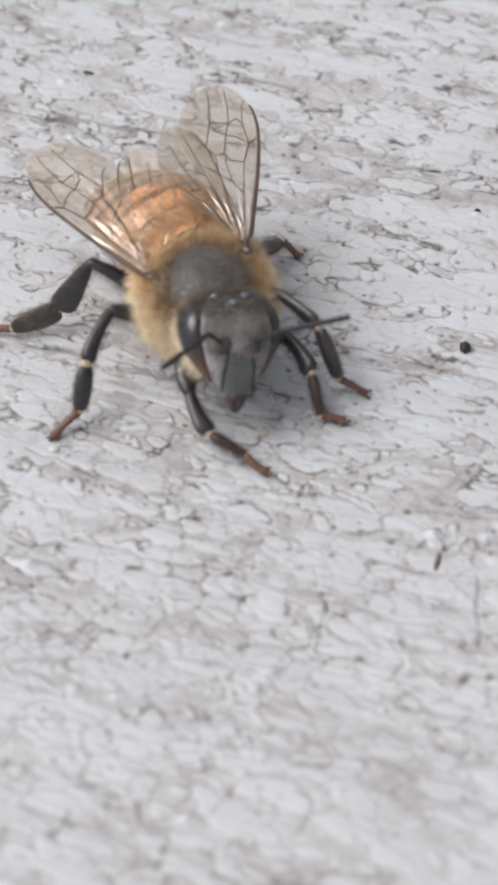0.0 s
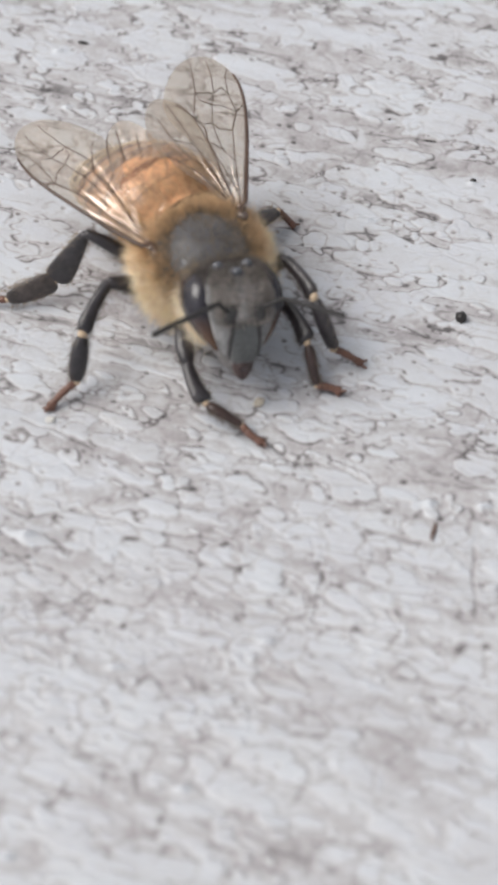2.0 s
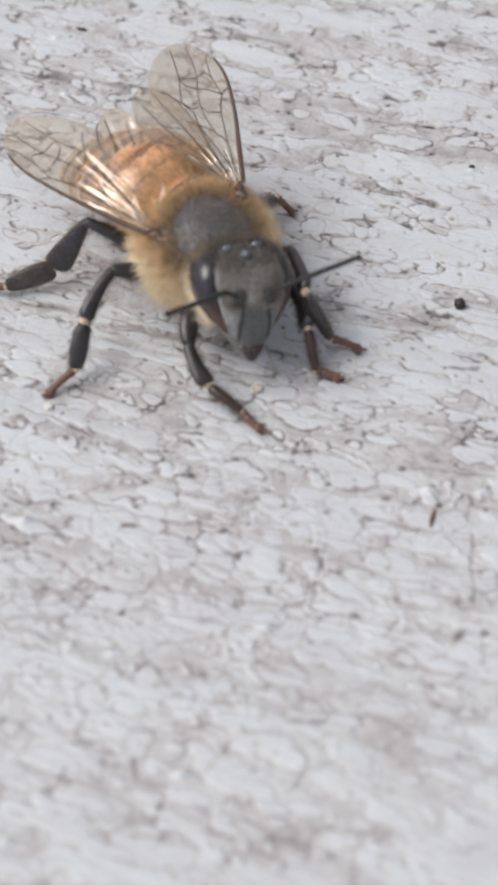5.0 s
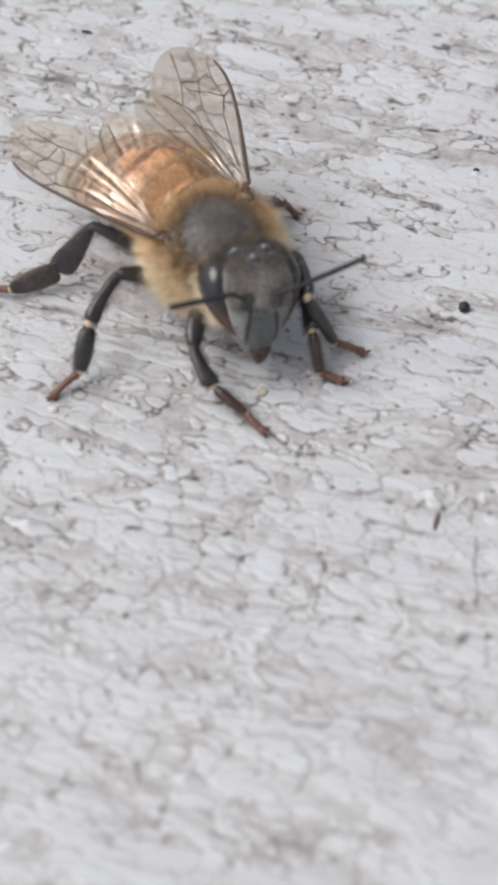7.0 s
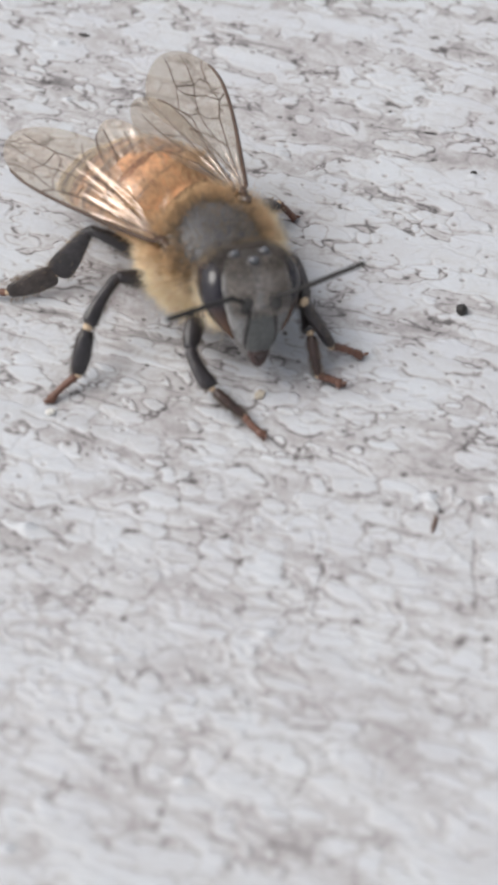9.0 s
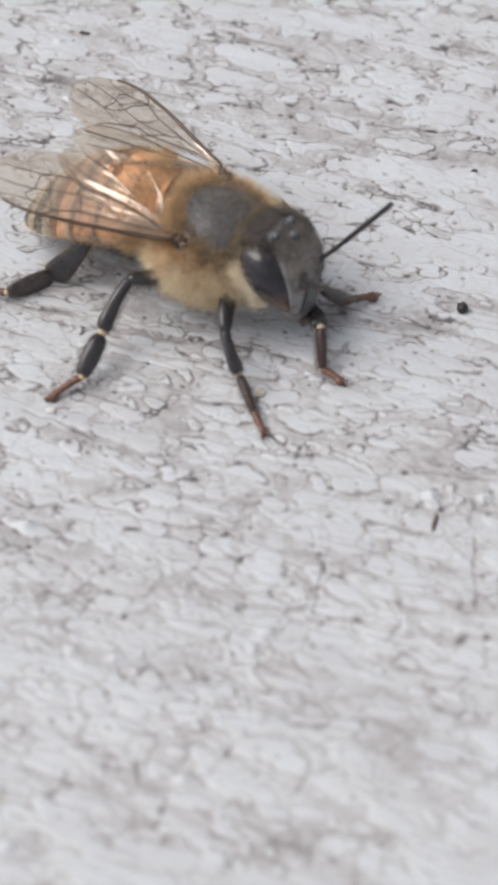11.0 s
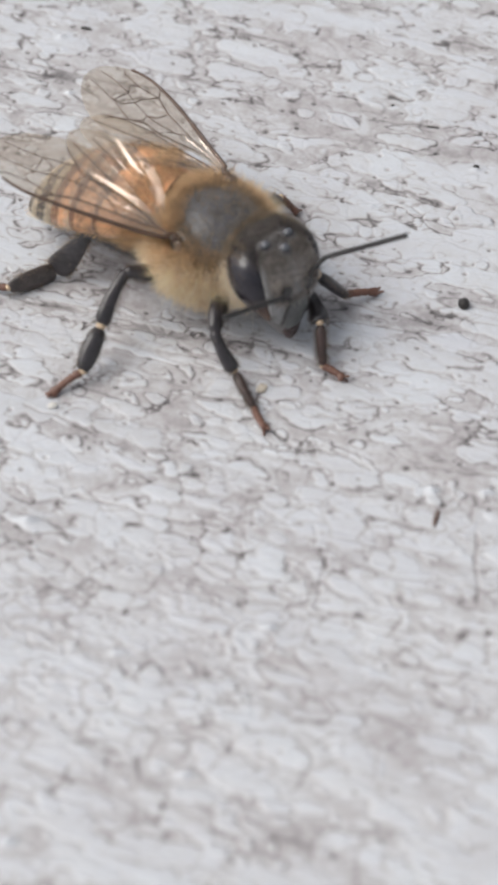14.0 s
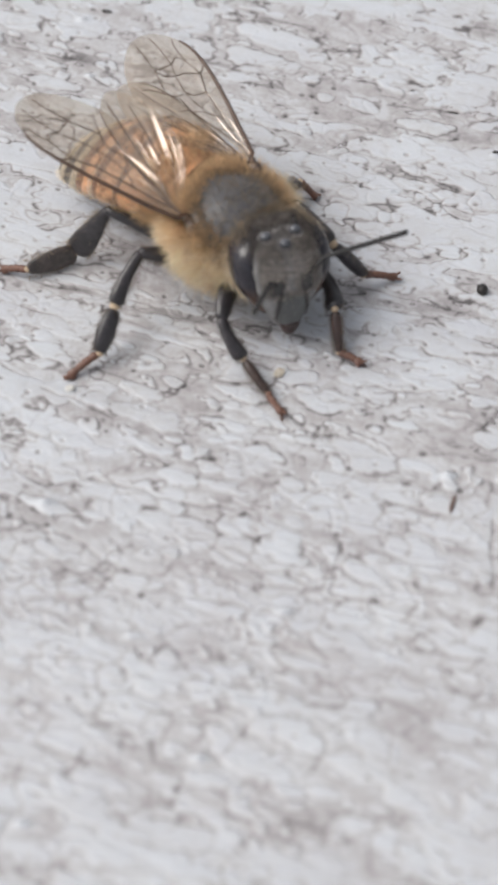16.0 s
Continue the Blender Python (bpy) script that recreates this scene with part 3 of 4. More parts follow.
HEAD_ROWS = ((1.52, 0.52, 0.35, 0.16), (1.44, 0.90, 0.61, 0.24), (1.26, 1.20, 0.85, 0.34), (0.92, 1.42, 1.04, 0.48), (0.45, 1.50, 1.12, 0.59),
             (-0.05, 1.42, 1.1, 0.67), (-0.59, 1.18, 1.01, 0.75), (-1.07, 0.90, 0.87, 0.8), (-1.5, 0.62, 0.68, 0.85), (-1.87, 0.38, 0.48, 0.87), (-2.12, 0.20, 0.29, 0.87))


def head_surface(z):
    zs = [r[0] for r in HEAD_ROWS][::-1]
    return [float(np.interp(z, zs, [r[k] for r in HEAD_ROWS][::-1])) for k in (1, 2, 3)]


def head_point(z, a):
    """A point of the head at height z, a: angle from straight ahead."""
    w, d, cx = head_surface(z)
    s, c = math.sin(a), math.cos(a)
    return Vector((cx + d * math.copysign(abs(c) ** 0.8, c), w * math.copysign(abs(s) ** 0.8, s), z))


def face_plate(bm, rows, bulge, n=12):
    """A plate laid on the face. rows: height and the angles between which it spans."""
    grid = []
    for k, (z, a0, a1) in enumerate(rows):
        row = []
        for i in range(n + 1):
            f = i / n
            swell = math.sin(math.pi * f) * math.sin(math.pi * (k + 0.5) / len(rows))
            p = head_point(z, a0 + (a1 - a0) * f)
            w = Vector((p.x - 0.5, p.y, 0)).normalized()
            row.append(bm.verts.new(p + w * (bulge * swell ** 0.6 - 0.015)))
        grid.append(row)
    for r0, r1 in zip(grid, grid[1:]):
        for i in range(n):
            bm.faces.new((r0[i], r0[i + 1], r1[i + 1], r1[i]))


# the eye: heights with the angles of its inner and outer rim
EYE_ROWS = ((1.49, 0.90, 1.70), (1.44, 0.80, 1.82), (1.34, 0.78, 1.90), (1.18, 0.78, 1.94), (0.95, 0.79, 1.97), (0.60, 0.80, 2.00), (0.25, 0.82, 2.00), (-0.10, 0.86, 1.96),
            (-0.42, 0.92, 1.88), (-0.70, 1.00, 1.78), (-0.95, 1.08, 1.66), (-1.13, 1.17, 1.54), (-1.25, 1.26, 1.44))


OCELLI = ((1.38, 0.44), (1.38, -0.44), (1.18, 0.0))     # height and turn of the three bead eyes


def by_ocellus(p):
    return min((p - head_point(z, a)).length for z, a in OCELLI) < 0.27


def build_head(bee):
    bm = bmesh.new()
    loft(bm, [[head_point(r[0], k * math.tau / 40) for k in range(40)] for r in HEAD_ROWS])
    head = part("head", bm, FACE, bee, "blackish grey head with a fine hairy face")
    for s in (1, -1):
        bm = bmesh.new()
        face_plate(bm, [(z, s * a0, s * a1) for z, a0, a1 in EYE_ROWS], 0.24, 18)
        part("compound_eye", bm, EYE_SKIN, head, "large glossy dark eye")
        bm = bmesh.new()
        ellipsoid(bm, (1.20, 0.17 * s, -1.90), (0.17, 0.15, 0.42), pose(0, 0, 0, -24 * s, 12, 0), 18, 12)
        part("mandible", bm, JAW, head, "dark reddish jaw")
        bm = bmesh.new()
        ellipsoid(bm, head_point(-0.08, 0.27 * s) - Vector((0.03, 0, 0)), (0.12, 0.22, 0.32), pose(0, 0, 0, 25 * s, 0, 0), 16, 12)
        part("antenna_socket", bm, SHELL, head)
        bm = bmesh.new()
        face_plate(bm, [(z, s * a0, s * a1) for z, a0, a1 in ((0.10, 0.66, 0.80), (-0.15, 0.50, 0.84), (-0.45, 0.42, 0.90), (-0.8, 0.46, 0.98),
                                                              (-1.15, 0.62, 1.10), (-1.45, 0.90, 1.20))], 0.05)
        part("cheek_plate", bm, CHEEK, head, "ash grey cheek")
        # rim of the eye; the reflection along it is put into a pale colour
        bm = bmesh.new()
        face_plate(bm, [(z, s * (a - 0.035), s * (a + 0.045)) for z, a in ((1.25, 0.74), (1.05, 0.74), (0.8, 0.75), (0.5, 0.76), (0.2, 0.77), (-0.1, 0.81), (-0.42, 0.87), (-0.7, 0.95), (-0.95, 1.03))], 0.05, 4)
        part("eye_rim", bm, RIM, head, "pale rim beside the eye")
        # grey down along the inner rim of the eye
        bm = bmesh.new()
        r = random.Random(50 + s)
        roots = [(head_point(z, s * r.uniform(0.66, 0.80)), Vector((1, 0.3 * s, -0.2)), 1) for z in (r.uniform(-0.3, 1.0) for _ in range(220))]
        hairs(bm, roots, 0.15, 0.012, 0.5, r, droop=(0, 0, -0.9))
        part("cheek_hair", bm, ASH_HAIR, head, "ash grey down beside the eye")
    bm = bmesh.new()
    face_plate(bm, [(z, -a, a) for z, a in ((-0.42, 0.16), (-0.55, 0.26), (-0.8, 0.36), (-1.1, 0.50), (-1.35, 0.66), (-1.55, 0.80), (-1.68, 0.86))], 0.07, 16)
    part("clypeus", bm, SHIELD, head, "smooth dark shield over the jaws")
    bm = bmesh.new()
    face_plate(bm, [(z, -a, a) for z, a in ((0.30, 0.02), (0.16, 0.06), (0.02, 0.09), (-0.12, 0.11), (-0.24, 0.10), (-0.32, 0.06))], 0.05, 8)
    part("frons_keel", bm, CHEEK, head, "pale keel between the feelers")
    bm = bmesh.new()
    ellipsoid(bm, (1.34, 0, -1.76), (0.12, 0.26, 0.13), None, 18, 10)
    part("labrum", bm, JAW, head, "dark reddish lip")
    for s in (1, -1):     # the groove between shield and cheek
        bm = bmesh.new()
        line = ((-0.15, 0.30), (-0.35, 0.24), (-0.55, 0.30), (-0.8, 0.40), (-1.1, 0.55), (-1.35, 0.72), (-1.55, 0.88))
        tube(bm, [head_point(z, a * s) for z, a in line], [0.06, 0.085, 0.08, 0.07, 0.06, 0.05, 0.03], 6)
        part("face_groove", bm, SHELL, head, "dark groove")
    for z, turn in OCELLI:
        bm = bmesh.new()
        ellipsoid(bm, head_point(z, turn) + Vector((0.03, 0, 0.05)), (0.15, 0.19, 0.16), None, 18, 12)
        part("ocellus", bm, BEAD_EYE, head, "small bead-like eye on the crown")
    r = random.Random(61)
    bm = bmesh.new()
    roots = []
    for _ in range(2000):
        z, a = r.uniform(-0.5, 1.3), r.uniform(-0.70, 0.70)
        if ((abs(a) - 0.27) / 0.17) ** 2 + ((z + 0.1) / 0.32) ** 2 < 1 or by_ocellus(head_point(z, a)):     # bare pits of the feelers
            continue
        roots.append((head_point(z, a), Vector((1, 0.5 * math.sin(a), 0.25)), 1))
    hairs(bm, roots, 0.24, 0.007, 0.8, r)
    part("face_hair", bm, FACE_HAIR, head, "short grey hair of the face")
    bm = bmesh.new()
    roots = []
    for _ in range(2200):
        z, a = r.uniform(-1.1, 0.7), r.choice((-1, 1)) * r.uniform(1.9, 3.1)
        roots.append((head_point(z, a), Vector((-0.5, math.sin(a), 0.15)), r.uniform(0.5, 1.2)))
    hairs(bm, roots, 0.60, 0.008, 0.9, r)
    part("nape_hair", bm, PALE, head, "cream hair behind the eyes")
    for s in (1, -1):
        bm = bmesh.new()
        roots = [(head_point(z, s * r.uniform(1.65, 2.2)), Vector((-0.15, s, 0.1 * z)), 1) for z in (r.uniform(-0.9, 0.9) for _ in range(300))]
        hairs(bm, roots, 0.42, 0.008, 0.45, r)
        part("gena_hair", bm, PALE, head, "cream fringe round the eye")
    bm = bmesh.new()
    roots = []
    for _ in range(3600):
        z, a = r.uniform(0.1, 1.45), r.choice((-1, 1)) * r.uniform(1.2, 3.14)
        roots.append((head_point(z, a), Vector((-0.35, 0.4 * math.sin(a), 1)), 1))
    hairs(bm, roots, 0.34, 0.007, 0.8, r)
    part("crown_hair", bm, UMBER_HAIR, head, "brown hair on the crown")
    bm = bmesh.new()
    roots = []
    for _ in range(3400):
        z, a = r.uniform(0.75, 1.52), r.uniform(-2.2, 2.2)
        if r.random() < (z - 0.6) / 0.6 and not by_ocellus(head_point(z, a)):
            roots.append((head_point(z, a), Vector((0.5, 0.3 * math.sin(a), 1)), 1))
    for _ in range(900):     # the flat of the crown
        p, g = head_point(1.50, r.uniform(0, math.tau)), math.sqrt(r.random())
        roots.append((Vector((0.16, 0, 1.52)) + (p - Vector((0.16, 0, 1.52))) * g, Vector((-0.1, 0.2 * p.y, 1)), 0.7))
    hairs(bm, roots, 0.24, 0.010, 0.8, r)
    part("vertex_hair", bm, FRINGE_DARK, head, "blackish hair between the eyes")
    for o in (head, *head.children):
        o.data.transform(Matrix.Diagonal((HEAD_SIZE, HEAD_SIZE * 1.0, HEAD_SIZE, 1)))
    return head


SCAPE, FLAGELLUM = 1.30, 3.0


def build_antenna(head):
    bm = bmesh.new()
    limb(bm, SCAPE, ((0, 0.06, 0.06), (0.12, 0.085, 0.085), (0.6, 0.08, 0.08), (0.95, 0.095, 0.095), (1, 0.05, 0.05)), 12)
    scape = part("antenna_scape", bm, FEELER, head)
    bm = bmesh.new()
    prof = []
    for k in range(11):
        a, b = k / 11, (k + 1) / 11
        w = 0.082 if k == 0 else 0.098
        prof += [(a + 0.004, w * 0.95, w * 0.95), (a + 0.02, w, w), (b - 0.012, w, w)]
    prof += [(0.995, 0.06, 0.06)]
    limb(bm, FLAGELLUM, prof, 12)
    flag = part("antenna_flagellum", bm, FEELER, head, "jointed dark feeler")
    return scape, flag


# the wings lie in their own plane: x along the leading edge, y to the trailing edge, in shares of the length
FORE_EDGE = ((0, 0), (0.25, -0.018), (0.5, -0.028), (0.70, -0.020), (0.82, 0.008), (0.91, 0.058), (0.96, 0.115), (0.982, 0.182), (0.965, 0.245), (0.92, 0.300), (0.84, 0.350), (0.74, 0.380), (0.62, 0.388), (0.50, 0.345), (0.38, 0.260), (0.24, 0.150), (0.1, 0.056), (0, 0.034))
HIND_EDGE = ((0, 0), (0.3, -0.02), (0.6, -0.03), (0.85, 0.0), (0.97, 0.07), (1.0, 0.14), (0.95, 0.21), (0.82, 0.27), (0.66, 0.30), (0.50, 0.29),
             (0.42, 0.255), (0.30, 0.23), (0.15, 0.13), (0, 0.04))
FORE_VEINS = (((0.02, 0.02), (0.25, 0.033), (0.5, 0.044), (0.62, 0.022), (0.66, -0.012)),
              ((0.62, 0.022), (0.74, 0.060), (0.86, 0.072), (0.90, 0.060)),
              ((0.1, 0.033), (0.28, 0.116), (0.4, 0.165), (0.5, 0.182)),
              ((0.3, 0.04), (0.36, 0.094), (0.4, 0.165)),
              ((0.5, 0.044), (0.5, 0.11), (0.54, 0.143)),
              ((0.36, 0.094), (0.46, 0.127), (0.54, 0.143), (0.66, 0.143), (0.74, 0.132)),
              ((0.54, 0.143), (0.52, 0.182), (0.56, 0.237)),
              ((0.62, 0.022), (0.66, 0.088), (0.66, 0.143)),
              ((0.66, 0.143), (0.68, 0.198), (0.73, 0.226)),
              ((0.74, 0.053), (0.78, 0.094), (0.74, 0.132), (0.73, 0.226)),
              ((0.5, 0.182), (0.56, 0.237), (0.73, 0.226), (0.86, 0.237), (0.93, 0.248)),
              ((0.56, 0.237), (0.62, 0.297), (0.64, 0.336)),
              ((0.4, 0.165), (0.42, 0.226)),
              ((0.74, 0.132), (0.86, 0.143), (0.95, 0.165)))
HIND_VEINS = (((0.02, 0.01), (0.3, 0.03), (0.55, 0.05), (0.80, 0.075), (0.94, 0.09)), ((0.3, 0.03), (0.42, 0.12), (0.62, 0.165), (0.85, 0.19)),
              ((0.42, 0.12), (0.40, 0.20), (0.46, 0.26)), ((0.05, 0.03), (0.22, 0.10), (0.40, 0.20)), ((0.55, 0.05), (0.58, 0.11), (0.62, 0.165)))


def wing_pleat(a, x):
    """Uneven folds that fan out from the root."""
    return 0.55 * math.sin(53 * a + 0.6 * math.sin(1.3 * x)) + 0.45 * math.sin(83 * a + 1.1 + 0.4 * x) + 0.30 * math.sin(31 * a + 2.0 - 0.5 * x)


def wing_bow(p):
    """The film is bowed and slightly pleated, and twisted up behind at the root."""
    return 0.52 * p.y * math.exp(-(p.x / 2.5) ** 2) * min(1, p.x / 0.8) + 0.15 * p.y * math.sin(p.y * 0.8) - 0.002 * p.x * p.x + (0.008 + 0.026 * math.exp(-(p.x / 3.4) ** 2) + 0.045 * math.exp(-(p.x / 1.9) ** 2)) * wing_pleat(math.atan2(p.y, p.x + 0.6), p.x) * min(1, p.x / 0.8)


def round_off(edge, n=4):
    pts, out = [Vector((a, b, 0)) for a, b in edge], []
    m = len(pts)
    for i in range(m):
        p0, p1, p2, p3 = (pts[(i + k - 1) % m] for k in range(4))
        for k in range(n):
            t = k / n
            out.append(0.5 * (2 * p1 + (p2 - p0) * t + (2 * p0 - 5 * p1 + 4 * p2 - p3) * t * t + (3 * p1 - p0 - 3 * p2 + p3) * t ** 3))
    return out


def build_wing(bee, kind, length, edge, veins, side):
    """A wing of thin film with its veins; side 1 left, -1 right."""
    bm = bmesh.new()
    rim = [p * length for p in round_off(edge)]
    apex = max(range(len(rim)), key=lambda i: rim[i].x)
    fore, aft = rim[:apex + 1], rim[apex:][::-1]
    far = rim[apex].x
    along = [far * (0.004 + 0.996 * (1 - (1 - k / 44) ** 1.6)) for k in range(45)]
    y0 = np.interp(along, [p.x for p in fore], [p.y for p in fore])
    y1 = np.interp(along, [p.x for p in aft], [p.y for p in aft])
    for dz in (0.005, -0.005):
        rows = []
        for x, lo, hi in zip(along, y0, y1):
            row = []
            for k in range(49):
                p = Vector((x, lo + (hi - lo) * k / 48, 0))
                row.append(bm.verts.new((p.x, p.y * side, wing_bow(p) + dz)))
            rows.append(row)
        for r0, r1 in zip(rows, rows[1:]):
            for k in range(48):
                bm.faces.new((r0[k], r0[k + 1], r1[k + 1], r1[k]))
    wing = part(kind, bm, WING, bee, "clear smoky wing with brown veins")
    wing.visible_shadow = True
    bm = bmesh.new()
    lead = [p for p in rim if p.y < 0.04 * length and p.x < 0.93 * length]
    lead.sort(key=lambda p: p.x)
    tube(bm, [Vector((p.x, p.y * side, wing_bow(p))) for p in lead], [(0.105 if kind == "forewing" else 0.05) * (1 - 0.57 * i / len(lead)) for i in range(len(lead))])
    part("leading_edge", bm, VEIN, wing, "thick brown front edge")
    for line in veins:
        pts = []
        for (a, b), (c, d) in zip(line, line[1:]):
            for k in range(5):
                p = Vector((a + (c - a) * k / 5, b + (d - b) * k / 5, 0)) * length
                pts.append(Vector((p.x, p.y * side, wing_bow(p))))
        p = Vector((*line[-1], 0)) * length
        pts.append(Vector((p.x, p.y * side, wing_bow(p))))
        bm = bmesh.new()
        first = line[0][0] < 0.12
        tube(bm, pts, 0.028 if first else 0.021, 5)
        part("vein", bm, VEIN, wing)
    return wing


FORE_LENGTH, FORE_WIDTH = {1: 6.85, -1: 7.35}, {1: 1.04, -1: 0.97}


def widened(line, s):
    return [(a, b * FORE_WIDTH[s] * (1.15 if line is HIND_EDGE or line in HIND_VEINS else 1.0)) for a, b in line]


def place_wings(bee):
    """The four wings, by kind and side."""
    out = {}
    for s in (1, -1):
        out["forewing", s] = build_wing(bee, "forewing", FORE_LENGTH[s], widened(FORE_EDGE, s), [widened(v, s) for v in FORE_VEINS], s)
        out["hindwing", s] = build_wing(bee, "hindwing", 5.2, widened(HIND_EDGE, s), [widened(v, s) for v in HIND_VEINS], s)
    return out


WING_ROOT = {1: Vector((-0.56, 1.90, 4.28)), -1: Vector((-0.42, -1.78, 4.05))}


def wing_pose(kind, s, t):
    """The pose of a wing on the bee; the hind wing is folded back and up behind the forewing."""
    splay, rise, roll, dx, dy, dz = between(SPREAD[s], t)
    back, lift = between(FOLD[s], t)
    root = WING_ROOT[s] + Vector((dx, dy, dz))
    if kind == "forewing":
        return Matrix.Translation(root) @ wing_turn(s, splay, rise, roll)
    return Matrix.Translation(root + Vector((-0.5, -0.15 * s, -0.12))) @ wing_turn(s, splay - back, rise + lift, roll * 0.8)


def wing_turn(s, splay, rise, roll):
    """Backwards and outwards by splay, up by rise, the leading edge turned down by roll."""
    return pose(0, 0, 0, 0, 0, s * (180 - splay)) @ pose(0, 0, 0, 0, -rise, 0) @ pose(0, 0, 0, -s * roll, 0, 0)


# legs: hip in the bee's space, lengths of thigh, shin, heel piece and toe
def leg_table():
    return {("front", 1): ((1.39, 0.52, 0.97), (2.12, 1.81, 1.53, 0.91)),
            ("middle", 1): ((0.40, 1.53, 1.20), (2.29, 2.04, 2.14, 1.30)),
            ("hind", 1): ((-1.2, 1.35, 1.8), (2.6, 2.75, 2.0, 0.95)),
            ("front", -1): ((1.43, -1.27, 2.14), (1.83, 1.63, 1.45, 1.01)),
            ("middle", -1): ((-0.16, -1.30, 1.70), (2.45, 2.13, 1.71, 1.37)),
            ("hind", -1): ((-1.20, -1.28, 1.69), (2.99, 2.58, 1.92, 1.04))}


def build_leg(bee, kind, lengths):
    """Thigh with shin, heel piece and toe as its own pieces."""
    lf, lt, lb, lo = lengths
    fat = {"front": 1.45, "middle": 1.3, "hind": 1.15}[kind]
    bm = bmesh.new()
    limb(bm, lf, ((0, 0.14, 0.14), (0.06, 0.20, 0.19), (0.35, 0.26 * fat, 0.23), (0.70, 0.24 * fat, 0.22), (0.92, 0.18 * fat, 0.20), (1.0, 0.155 * fat, 0.18), (1.03, 0.10, 0.10)), bend=0.10)
    thigh = part("leg", bm, LEG, bee, "jointed black leg with a brown foot")
    bm = bmesh.new()
    if kind == "hind":
        limb(bm, lt, ((0, 0.13, 0.12), (0.05, 0.20, 0.15), (0.3, 0.32, 0.17), (0.65, 0.47, 0.17), (0.85, 0.51, 0.16), (0.93, 0.47, 0.15), (0.98, 0.36, 0.12), (1, 0.22, 0.08)), 16)
    else:
        limb(bm, lt, ((-0.03, 0.08, 0.08), (0.0, 0.145 * fat, 0.16), (0.06, 0.155 * fat, 0.175), (0.25, 0.165 * fat, 0.17), (0.5, 0.19 * fat, 0.18), (0.75, 0.23 * fat, 0.20), (0.88, 0.24 * fat, 0.20), (0.945, 0.17 * fat, 0.16), (0.96, 0.10, 0.10)), bend=0.10)
    shin = part("tibia", bm, LEG, thigh)
    bm = bmesh.new()
    if kind == "hind":
        limb(bm, lb, ((0, 0.20, 0.08), (0.03, 0.36, 0.12), (0.10, 0.45, 0.15), (0.35, 0.50, 0.16), (0.7, 0.42, 0.15), (0.93, 0.28, 0.13), (1, 0.12, 0.09)), 16)
    elif kind == "middle":
        limb(bm, lb, ((0.03, 0.09, 0.09), (0.06, 0.22, 0.16), (0.25, 0.33, 0.22), (0.6, 0.36, 0.22), (0.85, 0.30, 0.20), (0.95, 0.24, 0.17), (1, 0.10, 0.10)))
    else:
        limb(bm, lb, ((0.03, 0.09, 0.09), (0.08, 0.17, 0.15), (0.35, 0.20, 0.17), (0.8, 0.165, 0.15), (0.95, 0.14, 0.13), (1, 0.10, 0.10)))
    heel = part("basitarsus", bm, {"front": HEEL, "middle": LEG, "hind": SMOKE}[kind], thigh, {"front": "brownish heel piece", "middle": "", "hind": "smoky brown heel piece"}[kind])
    bm = bmesh.new()
    limb(bm, lo, ((0, 0.10, 0.09), (0.05, 0.15, 0.13), (0.2, 0.165, 0.14), (0.235, 0.12, 0.11), (0.27, 0.145, 0.13), (0.44, 0.155, 0.14), (0.475, 0.115, 0.11),
                  (0.51, 0.135, 0.12), (0.64, 0.145, 0.13), (0.67, 0.11, 0.10), (0.72, 0.145, 0.12), (0.92, 0.20, 0.14), (1, 0.12, 0.08)), 12, bend=0.06)
    for s in (1, -1):     # the two hooks
        ellipsoid(bm, (0.06, 0.11 * s, lo + 0.02), (0.06, 0.05, 0.17), pose(0, 0, 0, -28 * s, 25, 0), 10, 8)
    toe = part("tarsus", bm, CLAW, thigh, "reddish brown foot with two hooks")
    # pale skin at the joints, and fine bristles
    bm = bmesh.new()
    ellipsoid(bm, (0, 0, lt * 0.985), (0.15 * fat, 0.15, 0.17) if kind == "middle" else (0.14, 0.12, 0.12), None, 12, 8)
    knee = part("joint_skin", bm, JOINT, thigh, "pale joint")
    bm = bmesh.new()
    ellipsoid(bm, (0, 0, -0.02), {"front": (0.12, 0.11, 0.10), "middle": (0.17, 0.15, 0.14), "hind": (0.13, 0.11, 0.11)}[kind], None, 12, 8)
    ankle = part("joint_skin", bm, JOINT, thigh, "pale joint")
    r = random.Random(len(kind) * 7)
    wide = {"hind": (0.26, 0.45, 0.42), "middle": (0.24, 0.25, 0.28), "front": (0.22, 0.24, 0.15)}[kind]
    coats = []
    for piece, ln, w, deep in ((thigh, lf, wide[0], 0.22), (shin, lt, wide[1], 0.17), (heel, lb, wide[2], 0.15)):
        bm = bmesh.new()
        roots = []
        for _ in range(300):
            f, q = r.uniform(0.06, 0.98), r.choice((0, math.pi)) + r.gauss(0, 0.4)
            grow = (0.55 + 0.45 * f) if piece is shin else 0.75 + 0.25 * math.sin(math.pi * f)
            roots.append((Vector((w * grow * math.cos(q), deep * math.sin(q), f * ln)), Vector((math.cos(q), 0.7 * math.sin(q), 0.8)), 1 + 0.8 * abs(math.cos(q))))
        hairs(bm, roots, 0.15, 0.006, 0.4, r)
        coats.append(part("bristles", bm, UMBER_HAIR if kind == "hind" and piece is not thigh else FRINGE, thigh, "fine brown bristles"))
    return thigh, shin, heel, toe, knee, ankle, coats


